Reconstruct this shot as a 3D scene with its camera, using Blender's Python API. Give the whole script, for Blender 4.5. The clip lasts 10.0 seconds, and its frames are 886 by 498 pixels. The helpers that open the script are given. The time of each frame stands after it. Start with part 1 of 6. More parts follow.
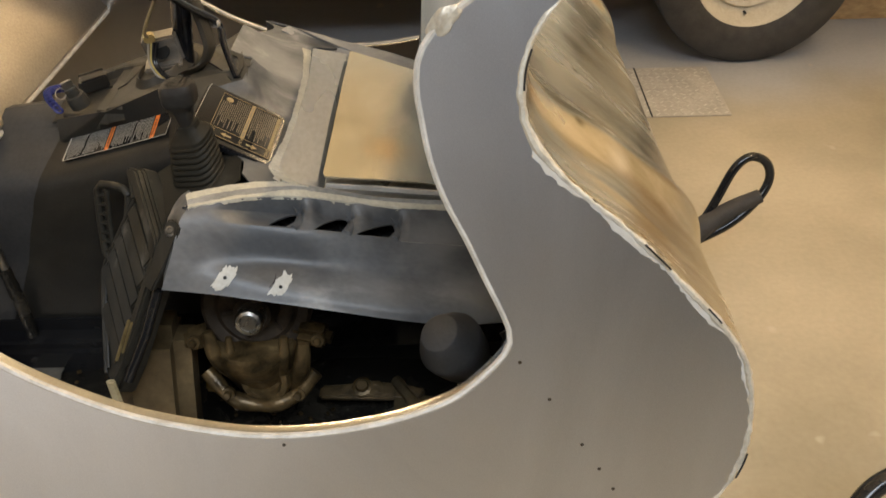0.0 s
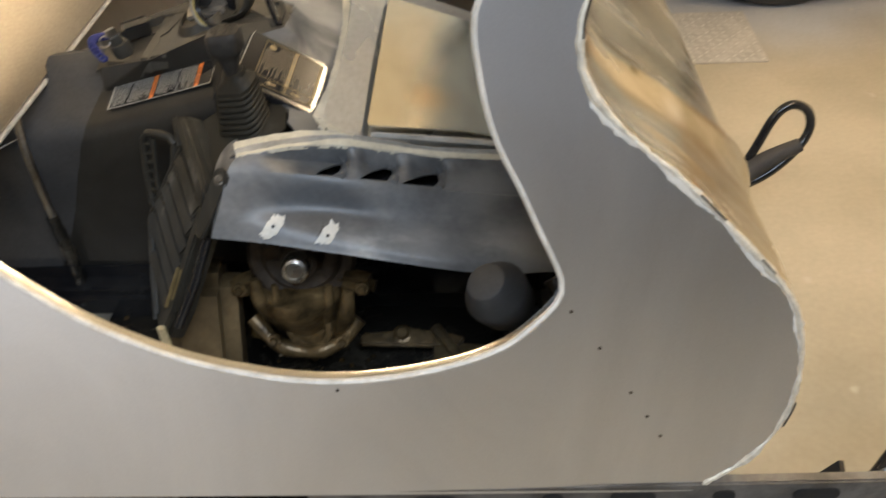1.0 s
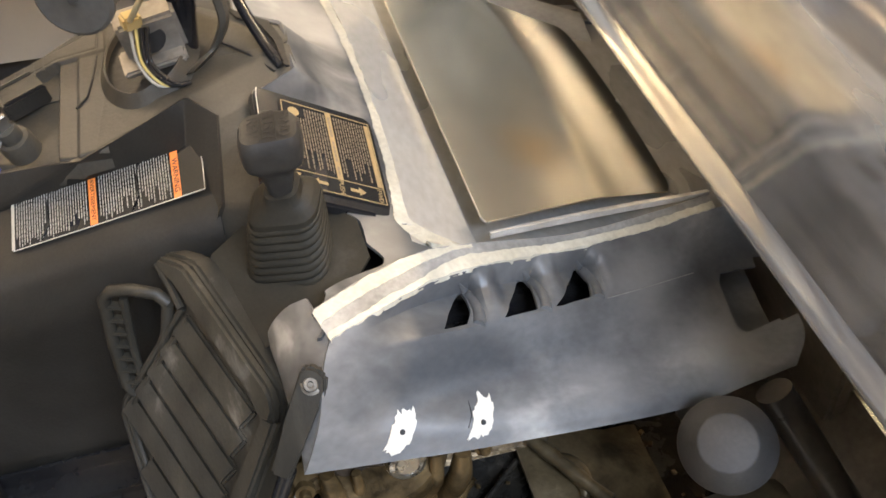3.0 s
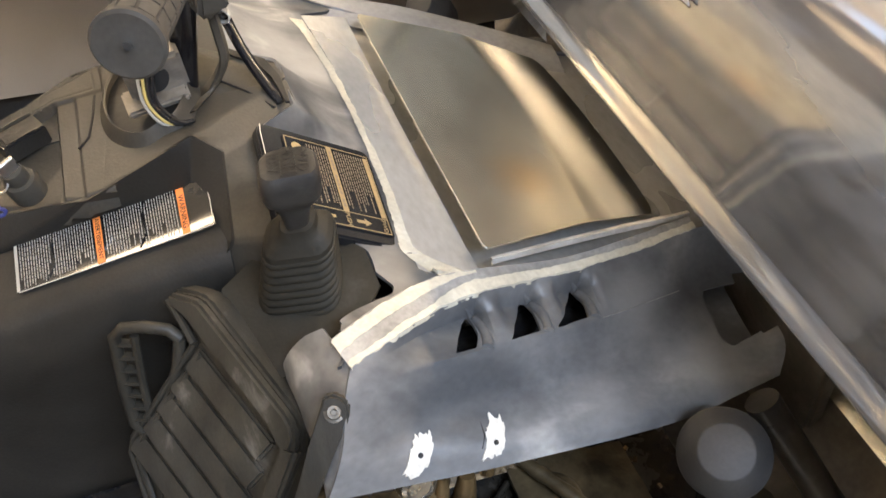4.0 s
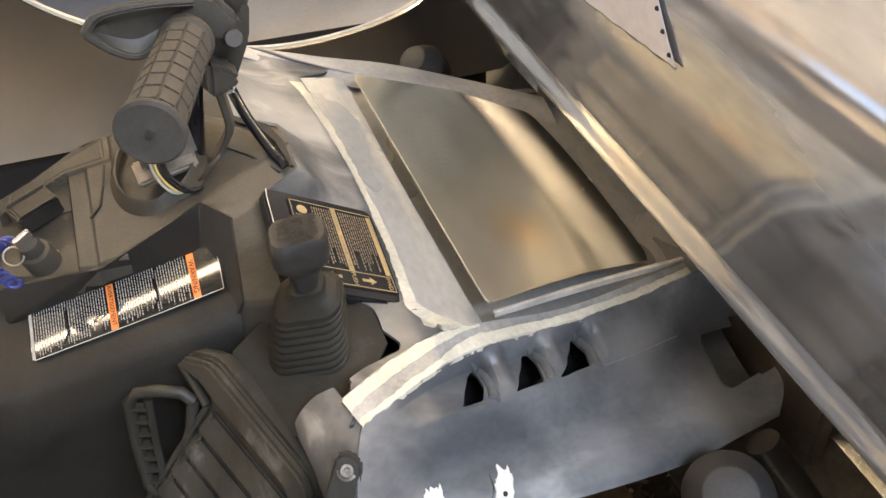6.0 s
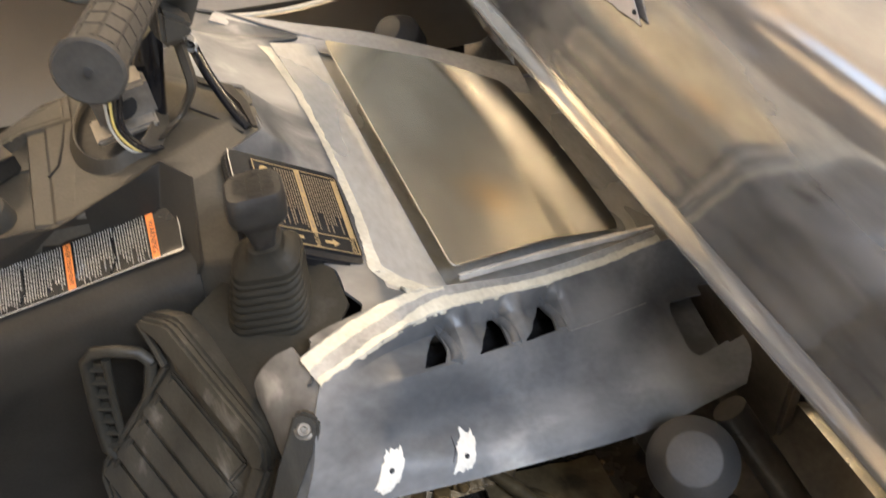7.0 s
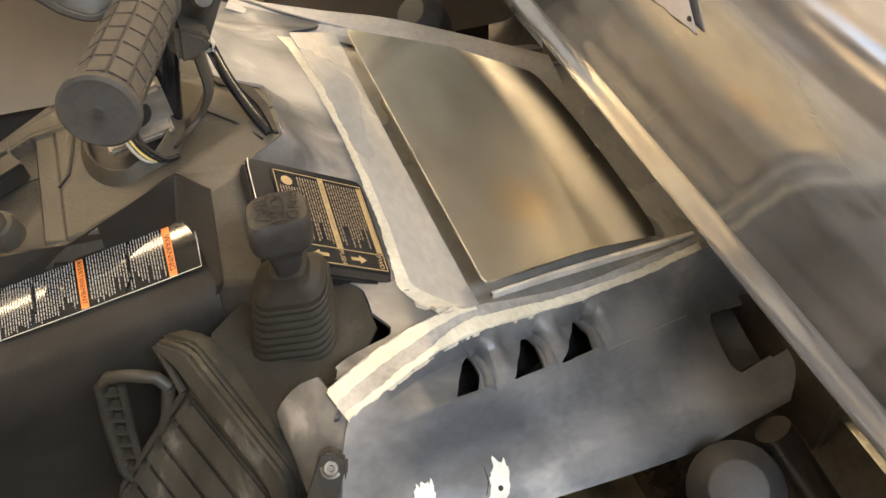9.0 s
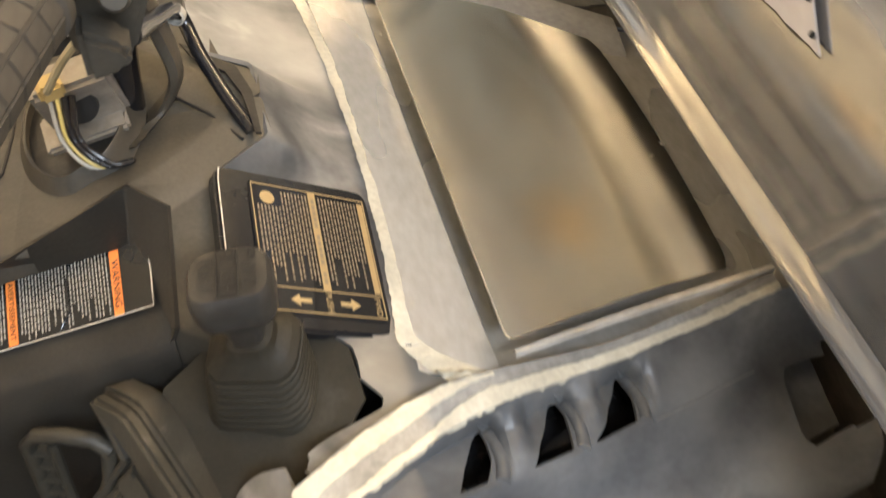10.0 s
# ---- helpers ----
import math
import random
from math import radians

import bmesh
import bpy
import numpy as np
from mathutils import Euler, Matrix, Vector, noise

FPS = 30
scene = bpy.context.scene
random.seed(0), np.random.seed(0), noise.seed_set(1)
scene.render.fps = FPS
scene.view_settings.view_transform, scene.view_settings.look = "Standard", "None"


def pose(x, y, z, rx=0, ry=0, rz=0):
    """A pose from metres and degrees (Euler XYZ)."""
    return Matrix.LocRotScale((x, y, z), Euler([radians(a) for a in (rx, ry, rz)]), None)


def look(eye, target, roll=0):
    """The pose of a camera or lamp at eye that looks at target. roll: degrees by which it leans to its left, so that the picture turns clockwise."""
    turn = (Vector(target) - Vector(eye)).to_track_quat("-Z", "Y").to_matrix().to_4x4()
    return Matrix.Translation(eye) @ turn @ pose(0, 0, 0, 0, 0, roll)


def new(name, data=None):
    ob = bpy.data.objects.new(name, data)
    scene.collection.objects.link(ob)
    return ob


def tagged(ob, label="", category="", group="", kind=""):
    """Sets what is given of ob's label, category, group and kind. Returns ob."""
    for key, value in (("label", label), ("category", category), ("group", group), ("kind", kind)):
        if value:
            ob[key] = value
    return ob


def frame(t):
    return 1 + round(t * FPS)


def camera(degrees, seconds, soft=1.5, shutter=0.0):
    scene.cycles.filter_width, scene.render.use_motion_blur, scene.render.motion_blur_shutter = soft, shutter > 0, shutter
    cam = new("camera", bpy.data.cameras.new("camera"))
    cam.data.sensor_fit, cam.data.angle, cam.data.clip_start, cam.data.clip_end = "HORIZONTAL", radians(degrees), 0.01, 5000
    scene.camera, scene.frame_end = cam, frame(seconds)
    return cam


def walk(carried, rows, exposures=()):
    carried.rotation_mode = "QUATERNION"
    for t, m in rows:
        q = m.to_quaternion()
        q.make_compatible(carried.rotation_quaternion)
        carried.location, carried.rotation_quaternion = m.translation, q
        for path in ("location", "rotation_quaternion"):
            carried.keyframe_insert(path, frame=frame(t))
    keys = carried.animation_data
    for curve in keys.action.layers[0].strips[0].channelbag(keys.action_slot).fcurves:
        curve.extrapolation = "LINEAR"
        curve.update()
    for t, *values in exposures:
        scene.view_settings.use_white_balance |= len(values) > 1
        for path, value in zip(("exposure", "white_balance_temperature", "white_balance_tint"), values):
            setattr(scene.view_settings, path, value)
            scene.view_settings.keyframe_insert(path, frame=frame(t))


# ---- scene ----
from mathutils.bvhtree import BVHTree

cam = camera(56.5, 10.0, 1.5, 0.5)
PATH = [
    (0, (0.038, 0.043, 1.234), (0.005, 1.643, 0.035), -2.1),
    (0.5, (0.035, 0.046, 1.229), (-0.004, 1.613, -0.014), -2.2),
    (0.6, (0.022, 0.042, 1.232), (-0.004, 1.604, -0.016), -2.3),
    (1, (0.01, 0.041, 1.238), (-0.077, 1.562, -0.057), -3.2),
    (1.4, (-0.048, 0.079, 1.213), (-0.235, 1.516, -0.166), -5.0),
    (1.5, (-0.072, 0.106, 1.205), (-0.278, 1.527, -0.187), -5.5),
    (1.6, (-0.085, 0.152, 1.195), (-0.328, 1.555, -0.209), -6.8),
    (1.8, (-0.155, 0.266, 1.193), (-0.354, 1.628, -0.259), -6.5),
    (2, (-0.173, 0.372, 1.165), (-0.38, 1.723, -0.295), -7.6),
    (2.2, (-0.197, 0.412, 1.15), (-0.324, 1.761, -0.32), -6.1),
    (2.3, (-0.198, 0.436, 1.157), (-0.283, 1.746, -0.352), -5.8),
    (2.5, (-0.203, 0.46, 1.162), (-0.171, 1.755, -0.361), -4.7),
    (2.7, (-0.237, 0.48, 1.165), (-0.024, 1.769, -0.349), -1.7),
    (3.8, (-0.33, 0.485, 1.187), (0.203, 1.748, -0.269), 3.9),
    (4, (-0.333, 0.484, 1.185), (0.21, 1.76, -0.256), 3.9),
    (4.3, (-0.336, 0.489, 1.195), (0.219, 1.787, -0.221), 4.0),
    (4.5, (-0.338, 0.493, 1.197), (0.224, 1.797, -0.211), 3.8),
    (5, (-0.34, 0.488, 1.205), (0.228, 1.813, -0.181), 3.2),
    (5.5, (-0.342, 0.483, 1.209), (0.227, 1.82, -0.165), 2.6),
    (6.8, (-0.332, 0.483, 1.205), (0.26, 1.806, -0.173), 2.6),
    (7, (-0.326, 0.468, 1.19), (0.269, 1.77, -0.207), 3.5),
    (7.5, (-0.322, 0.507, 1.184), (0.279, 1.744, -0.269), 5.1),
    (7.9, (-0.316, 0.528, 1.182), (0.268, 1.742, -0.296), 5.1),
    (8, (-0.314, 0.533, 1.183), (0.263, 1.757, -0.29), 4.7),
    (8.5, (-0.315, 0.536, 1.19), (0.245, 1.781, -0.271), 4.1),
    (9, (-0.319, 0.527, 1.192), (0.226, 1.777, -0.271), 3.2),
    (9.5, (-0.307, 0.553, 1.175), (0.181, 1.744, -0.356), 2.4),
    (9.7, (-0.276, 0.601, 1.162), (0.163, 1.748, -0.416), 2.5),
    (10, (-0.248, 0.662, 1.15), (0.143, 1.791, -0.454), 3.4),
]
walk(cam, [(t, look(eye, target, roll)) for t, eye, target, roll in PATH],
     [(0, -0.36, 6980, 13), (0.6, -0.26, 6680, 12), (1.0, -0.20, 6450, 12), (1.5, 0.01, 6340, 13), (2.2, 0.66, 6750, 14), (2.6, 0.82, 6560, 16),
      (4, 0.73, 6190, 16), (5.5, 0.69, 6190, 16), (7, 0.69, 6420, 16), (8, 0.67, 6780, 15), (10, 0.72, 6840, 14)])


# ---------------------------------------------------------------- world and light
world = bpy.data.worlds.new("world")
scene.world = world
world.use_nodes = True
wn = world.node_tree.nodes
sky = wn.new("ShaderNodeTexSky")
sky.sky_type, sky.sun_disc = "NISHITA", False
sky.sun_elevation, sky.sun_rotation = radians(35), radians(200)
world.node_tree.links.new(sky.outputs[0], wn["Background"].inputs[0])
wn["Background"].inputs[1].default_value = 0.1


def lamp(name, kind, energy, m, colour=(1, 1, 1), size=(1, 1)):
    data = bpy.data.lights.new(name, kind)
    data.energy, data.color = energy, colour
    if kind == "AREA":
        data.shape, data.size, data.size_y = "RECTANGLE", size[0], size[1]
    ob = new(name, data)
    ob.matrix_world = m
    return ob


FX0, FX1, FY0, FY1, FH = -3.6, 3.4, -2.6, 5.2, 2.9
YC = 1.08            # the sled's middle plane

# daylight through the open garage door behind the camera
lamp("door_daylight", "AREA", 21, look((-1.95, -2.45, 1.35), (-0.9, 1.0, 0.9)), (0.74, 0.86, 1.0), (1.9, 2.2))
# window in the west wall
lamp("window_daylight", "AREA", 10.5, look((FX0 + 0.02, 1.9, 1.7), (0.0, 1.9, 1.5)), (0.70, 0.84, 1.0), (3.0, 1.2))
# cool fill lamp added under the closed ceiling, over the near side
lamp("skylight_daylight", "AREA", 92, look((0.55, -0.8, 2.86), (0.55, -0.8, 0)), (0.72, 0.85, 1.0), (2.0, 0.9))

# ---------------------------------------------------------------- materials
def nodes_of(name):
    m = bpy.data.materials.new(name)
    m.use_nodes = True
    return m, m.node_tree.nodes, m.node_tree.links, m.node_tree.nodes["Principled BSDF"]


def ramp(n, l, source, stops):
    r = n.new("ShaderNodeValToRGB")
    el = r.color_ramp.elements
    while len(el) < len(stops):
        el.new(0.5)
    for e, (p, c) in zip(el, stops):
        e.position, e.color = p, (*c, 1)
    l.new(source, r.inputs[0])
    return r.outputs[0]


def surface(name, c1, c2, rough=0.6, metal=0.0, scale=12.0, fine=180.0, bump=0.05, rough_var=0.15, stretch=(1, 1, 1), c3=None, contrast=(0.35, 0.65), coat=0.0, spec=0.5, swirl=0.0, detail=(6, 0.6)):
    """Two-scale noise between c1 and c2 (and c3 in patches), uneven gloss and a fine bump."""
    m, n, l, b = nodes_of(name)
    tc = n.new("ShaderNodeTexCoord")
    mp = n.new("ShaderNodeMapping")
    mp.inputs["Scale"].default_value = stretch
    l.new(tc.outputs["Object"], mp.inputs[0])
    n1 = n.new("ShaderNodeTexNoise")
    n1.inputs["Scale"].default_value, n1.inputs["Detail"].default_value, n1.inputs["Roughness"].default_value = scale, *detail
    n1.inputs["Distortion"].default_value = swirl
    n2 = n.new("ShaderNodeTexNoise")
    n2.inputs["Scale"].default_value, n2.inputs["Detail"].default_value = fine, 3
    l.new(mp.outputs[0], n1.inputs[0])
    l.new(mp.outputs[0], n2.inputs[0])
    stops = [(contrast[0], c1), (contrast[1], c2)]
    if c3:
        stops.append((min(0.95, contrast[1] + 0.12), c3))
    col = ramp(n, l, n1.outputs["Fac"], stops)
    mix = n.new("ShaderNodeMix")
    mix.data_type, mix.blend_type = "RGBA", "OVERLAY"
    mix.inputs[0].default_value = 0.25
    l.new(col, mix.inputs[6])
    l.new(n2.outputs["Fac"], mix.inputs[7])
    l.new(mix.outputs[2], b.inputs["Base Color"])
    mr = n.new("ShaderNodeMapRange")
    mr.inputs[3].default_value, mr.inputs[4].default_value = max(0.02, rough - rough_var), min(1, rough + rough_var)
    l.new(n1.outputs["Fac"], mr.inputs[0])
    l.new(mr.outputs[0], b.inputs["Roughness"])
    b.inputs["Metallic"].default_value = metal
    b.inputs["Specular IOR Level"].default_value = spec
    b.inputs["Coat Weight"].default_value = coat
    bp = n.new("ShaderNodeBump")
    bp.inputs["Strength"].default_value, bp.inputs["Distance"].default_value = bump, 0.002
    l.new(n2.outputs["Fac"], bp.inputs["Height"])
    l.new(bp.outputs[0], b.inputs["Normal"])
    return m


def tint(m, centre, radius, colour, strength):
    """A soft-edged, uneven round patch over a material's colour, for stains and painted light."""
    n, l = m.node_tree.nodes, m.node_tree.links
    b = n["Principled BSDF"]
    tc = n.new("ShaderNodeTexCoord")
    dist = n.new("ShaderNodeVectorMath")
    dist.operation, dist.inputs[1].default_value = "DISTANCE", centre
    l.new(tc.outputs["Object"], dist.inputs[0])
    uneven = n.new("ShaderNodeTexNoise")
    uneven.inputs["Scale"].default_value, uneven.inputs["Detail"].default_value = 30, 4
    l.new(tc.outputs["Object"], uneven.inputs[0])
    off = n.new("ShaderNodeMath")
    off.operation, off.inputs[1].default_value = "MULTIPLY_ADD", radius * 0.7
    l.new(uneven.outputs["Fac"], off.inputs[0])
    l.new(dist.outputs["Value"], off.inputs[2])
    fall = n.new("ShaderNodeMapRange")
    fall.interpolation_type = "SMOOTHSTEP"
    for k, v in ((1, radius * 1.3), (2, radius * 0.3), (3, 0.0), (4, strength)):
        fall.inputs[k].default_value = v
    l.new(off.outputs[0], fall.inputs[0])
    mix = n.new("ShaderNodeMix")
    mix.data_type = "RGBA"
    l.new(fall.outputs[0], mix.inputs[0])
    l.new(b.inputs["Base Color"].links[0].from_socket, mix.inputs[6])
    mix.inputs[7].default_value = (*colour, 1)
    l.new(mix.outputs[2], b.inputs["Base Color"])


SATIN = surface("satin_aluminium", (0.61, 0.605, 0.61), (0.69, 0.685, 0.69), 0.36, 1.0, 4, 1500, 0.0, 0.045, (1, 1, 0.5), swirl=1.2)
# Brown of the added closing sheets, lightened because little light reaches them.
LINERM = surface("lightened_brown_sheet", (0.10, 0.086, 0.066), (0.20, 0.172, 0.135), 0.5, 0.0, 14, 150, 0.3, 0.12, (1, 1, 1), (0.32, 0.285, 0.225), (0.40, 0.66), swirl=0.6)
POLISHED = surface("polished_aluminium", (0.42, 0.42, 0.43), (0.55, 0.55, 0.56), 0.15, 0.72, 7, 120, 0.02, 0.05, (1, 0.25, 1))
NOSEM = surface("sanded_nose_aluminium", (0.62, 0.575, 0.455), (0.88, 0.85, 0.76), 0.26, 1.0, 9, 140, 0.05, 0.07, (0.7, 2.4, 0.7), (0.96, 0.95, 0.90), (0.38, 0.60), swirl=0.6)
tint(NOSEM, (0.155, 0.730, 0.864), 0.011, (0.20, 0.17, 0.11), 0.85)
tint(NOSEM, (0.176, 0.904, 0.835), 0.010, (0.24, 0.20, 0.13), 0.8)
# Bluish-white reflection on the nose, painted into its colour.
tint(NOSEM, (0.196, 0.718, 0.824), 0.028, (0.96, 0.97, 0.99), 0.9)
LIDM = surface("smeared_lid_aluminium", (0.76, 0.735, 0.635), (0.90, 0.875, 0.775), 0.23, 1.0, 10, 400, 0.0, 0.05, (1, 0.6, 1), (0.95, 0.93, 0.86), (0.36, 0.62), swirl=0.9)
tint(LIDM, (-0.047, 0.985, 0.690), 0.050, (0.90, 0.62, 0.30), 0.60)
REARM = surface("rear_aluminium", (0.48, 0.435, 0.37), (0.57, 0.52, 0.455), 0.42, 1.0, 6, 300, 0.02, 0.10)
BRUSHED = surface("brushed_aluminium", (0.58, 0.57, 0.55), (0.70, 0.69, 0.67), 0.21, 1.0, 9, 300, 0.03, 0.045, (1, 0.4, 1))
TRAYM = surface("sanded_tray", (0.50, 0.49, 0.46), (0.61, 0.60, 0.56), 0.28, 0.5, 11, 160, 0.006, 0.05, (1, 0.5, 1), (0.74, 0.73, 0.68), (0.30, 0.70), swirl=0.3, detail=(2.5, 0.45))
CHANNEL = surface("grey_sanded_filler", (0.20, 0.196, 0.184), (0.33, 0.323, 0.30), 0.6, 0.0, 25, 200, 0.1)
CRESTM = surface("mottled_grey_primer", (0.045, 0.048, 0.052), (0.165, 0.166, 0.165), 0.42, 0.0, 13, 160, 0.05, 0.14, (1, 1.3, 1), (0.40, 0.39, 0.365), (0.38, 0.60), swirl=0.5, detail=(3, 0.5))
WELD = surface("weld_bead", (0.52, 0.47, 0.38), (0.74, 0.69, 0.58), 0.45, 0.35, 60, 300, 0.35, 0.12)
EDGE = surface("sanded_edge", (0.55, 0.52, 0.46), (0.75, 0.72, 0.66), 0.45, 0.3, 40, 200, 0.1)
PRIMER = surface("sanded_grey_primer", (0.070, 0.073, 0.077), (0.172, 0.174, 0.174), 0.40, 0.0, 10, 160, 0.05, 0.12, (0.8, 1.3, 1), (0.32, 0.315, 0.30), (0.36, 0.62), swirl=0.35, detail=(3.5, 0.5))
# Pale cloudy primer patches, lightened further where the skirt gets little light.
tint(PRIMER, (0.075, 0.80, 0.595), 0.075, (0.30, 0.30, 0.30), 0.75)
tint(PRIMER, (-0.055, 0.785, 0.610), 0.050, (0.26, 0.26, 0.26), 0.6)
tint(PRIMER, (0.02, 0.855, 0.635), 0.060, (0.24, 0.238, 0.23), 0.6)
EARM = surface("sanded_pale_primer", (0.075, 0.074, 0.072), (0.16, 0.158, 0.152), 0.42, 0.0, 22, 160, 0.06, 0.1, (1, 1, 1), (0.34, 0.33, 0.31), (0.36, 0.62), swirl=0.5, detail=(3, 0.5))
# Crest colour: darker beside the boot, paler towards the far end.
tint(CRESTM, (-0.190, 0.885, 0.722), 0.050, (0.095, 0.097, 0.092), 0.85)
tint(CRESTM, (-0.215, 1.17, 0.74), 0.11, (0.33, 0.325, 0.31), 0.7)
PLASTIC = surface("dusty_black_plastic", (0.016, 0.0145, 0.012), (0.032, 0.029, 0.024), 0.44, 0.0, 8, 400, 0.12, 0.14, (1, 1, 1), (0.058, 0.053, 0.045), (0.38, 0.66), spec=0.4, swirl=0.6)
DUSTY = surface("dusty_console_plastic", (0.040, 0.036, 0.029), (0.068, 0.062, 0.050), 0.50, 0.0, 9, 350, 0.10, 0.14, (1, 1, 1), (0.105, 0.096, 0.082), (0.36, 0.64), spec=0.3, swirl=0.8)
SCUFFED = surface("scuffed_guard_plastic", (0.026, 0.0235, 0.018), (0.048, 0.043, 0.033), 0.5, 0.0, 16, 350, 0.12, 0.15, (1.6, 1, 0.35), (0.17, 0.155, 0.13), (0.38, 0.60), spec=0.35, swirl=0.6)
BOOTM = surface("brown_black_rubber", (0.016, 0.014, 0.010), (0.030, 0.0265, 0.019), 0.6, 0.0, 14, 350, 0.1, 0.12, (1, 1, 1), (0.055, 0.049, 0.040), spec=0.2)
KNOBM = surface("worn_knob_plastic", (0.020, 0.018, 0.016), (0.038, 0.035, 0.030), 0.5, 0.0, 30, 400, 0.1, 0.12, spec=0.3)
RUBBER = surface("grey_rubber", (0.036, 0.036, 0.037), (0.060, 0.059, 0.058), 0.62, 0.0, 20, 300, 0.08)
GRIPM = surface("dusty_grip_rubber", (0.038, 0.035, 0.030), (0.064, 0.059, 0.051), 0.65, 0.0, 14, 300, 0.1, spec=0.25)
GLOSSBLACK = surface("black_paint_and_scoop_shade", (0.008, 0.008, 0.010), (0.02, 0.02, 0.02), 0.14, 0.0, 12, 200, 0.03, 0.1)
TAPE = surface("cream_filler", (0.44, 0.41, 0.32), (0.58, 0.54, 0.43), 0.7, 0.0, 22, 250, 0.2, c3=(0.68, 0.64, 0.52), contrast=(0.34, 0.60))
BAREWHITE = surface("bare_sanded_spot", (0.58, 0.55, 0.48), (0.70, 0.67, 0.60), 0.7, 0.0, 40, 250, 0.2)
CAST = surface("oily_cast_metal", (0.042, 0.028, 0.012), (0.19, 0.126, 0.056), 0.33, 0.45, 26, 140, 0.5, 0.10, (1, 1, 1), (0.38, 0.27, 0.125), (0.36, 0.64), swirl=0.6)
STEEL = surface("zinc_steel", (0.50, 0.48, 0.44), (0.66, 0.64, 0.60), 0.3, 1.0, 30, 200, 0.1)
RUST = surface("rusty_dirty_steel", (0.030, 0.022, 0.015), (0.085, 0.062, 0.042), 0.55, 0.3, 30, 180, 0.3)

WALLM = surface("plasterboard_wall", (0.70, 0.62, 0.50), (0.77, 0.70, 0.58), 0.85, 0.0, 3, 120, 0.05)
# Added for an unseen wall: kept dark to dim what the near plate reflects.
GREYWALL = surface("dark_reflection_wall", (0.038, 0.039, 0.043), (0.062, 0.063, 0.069), 0.8, 0.0, 3, 120, 0.05)
OSB = surface("strand_board", (0.36, 0.22, 0.10), (0.52, 0.36, 0.18), 0.7, 0.0, 14, 60, 0.1, 0.1, (1, 1, 3))
CEIL = surface("painted_ceiling", (0.74, 0.71, 0.64), (0.80, 0.77, 0.70), 0.9, 0.0, 3, 90, 0.05)
BLUEPAINT = surface("pale_blue_car_paint", (0.48, 0.56, 0.60), (0.54, 0.62, 0.66), 0.3, 0.0, 6, 100, 0.02, 0.05)
TYRE = surface("tyre_rubber", (0.028, 0.026, 0.025), (0.05, 0.047, 0.044), 0.7, 0.0, 18, 200, 0.2)
CREAMRIM = surface("cream_wheel_paint", (0.60, 0.54, 0.42), (0.70, 0.64, 0.52), 0.4, 0.0, 8, 120, 0.05)
PALE = surface("pale_primer", (0.54, 0.50, 0.44), (0.62, 0.58, 0.51), 0.6, 0.0, 12, 100, 0.05)
# Unseen far pan, made pale so that it brightens the far plate.
FARPAN = surface("pale_reflector_pan", (0.30, 0.26, 0.20), (0.42, 0.37, 0.29), 0.6, 0.0, 12, 120, 0.2)
PANM = surface("muddy_pan", (0.013, 0.012, 0.010), (0.048, 0.041, 0.030), 0.26, 0.0, 14, 120, 0.5, 0.14, (1, 1, 1), (0.15, 0.13, 0.095), (0.45, 0.68), swirl=0.7)
PATCH = surface("pale_patch_sheet", (0.60, 0.57, 0.58), (0.72, 0.69, 0.70), 0.45, 0.2, 10, 90, 0.05)
# Grime, and the shade of holes, slots and wells put into the colour.
DARK = surface("dark_grime_and_shade", (0.008, 0.008, 0.008), (0.018, 0.016, 0.014), 0.6, 0.0, 20, 150, 0.3, 0.2, (1, 1, 1), (0.05, 0.045, 0.04), (0.5, 0.7))
ORANGE = surface("orange_ink", (0.80, 0.22, 0.05), (0.85, 0.26, 0.06), 0.3, 0.0, 8, 50, 0.0)
WHITEINK = surface("white_ink", (0.36, 0.345, 0.305), (0.44, 0.42, 0.375), 0.5, 0.0, 8, 50, 0.0)
GOLDINK = surface("gold_ink", (0.23, 0.165, 0.078), (0.29, 0.21, 0.10), 0.5, 0.0, 8, 50, 0.0)
FILM = surface("wrinkled_sticker_film", (0.010, 0.010, 0.011), (0.016, 0.016, 0.016), 0.035, 0.0, 25, 30, 0.004, 0.008, (1, 1, 1))
BLUEPLASTIC = surface("blue_cord", (0.03, 0.04, 0.16), (0.05, 0.06, 0.24), 0.45, 0.0, 20, 200, 0.1)


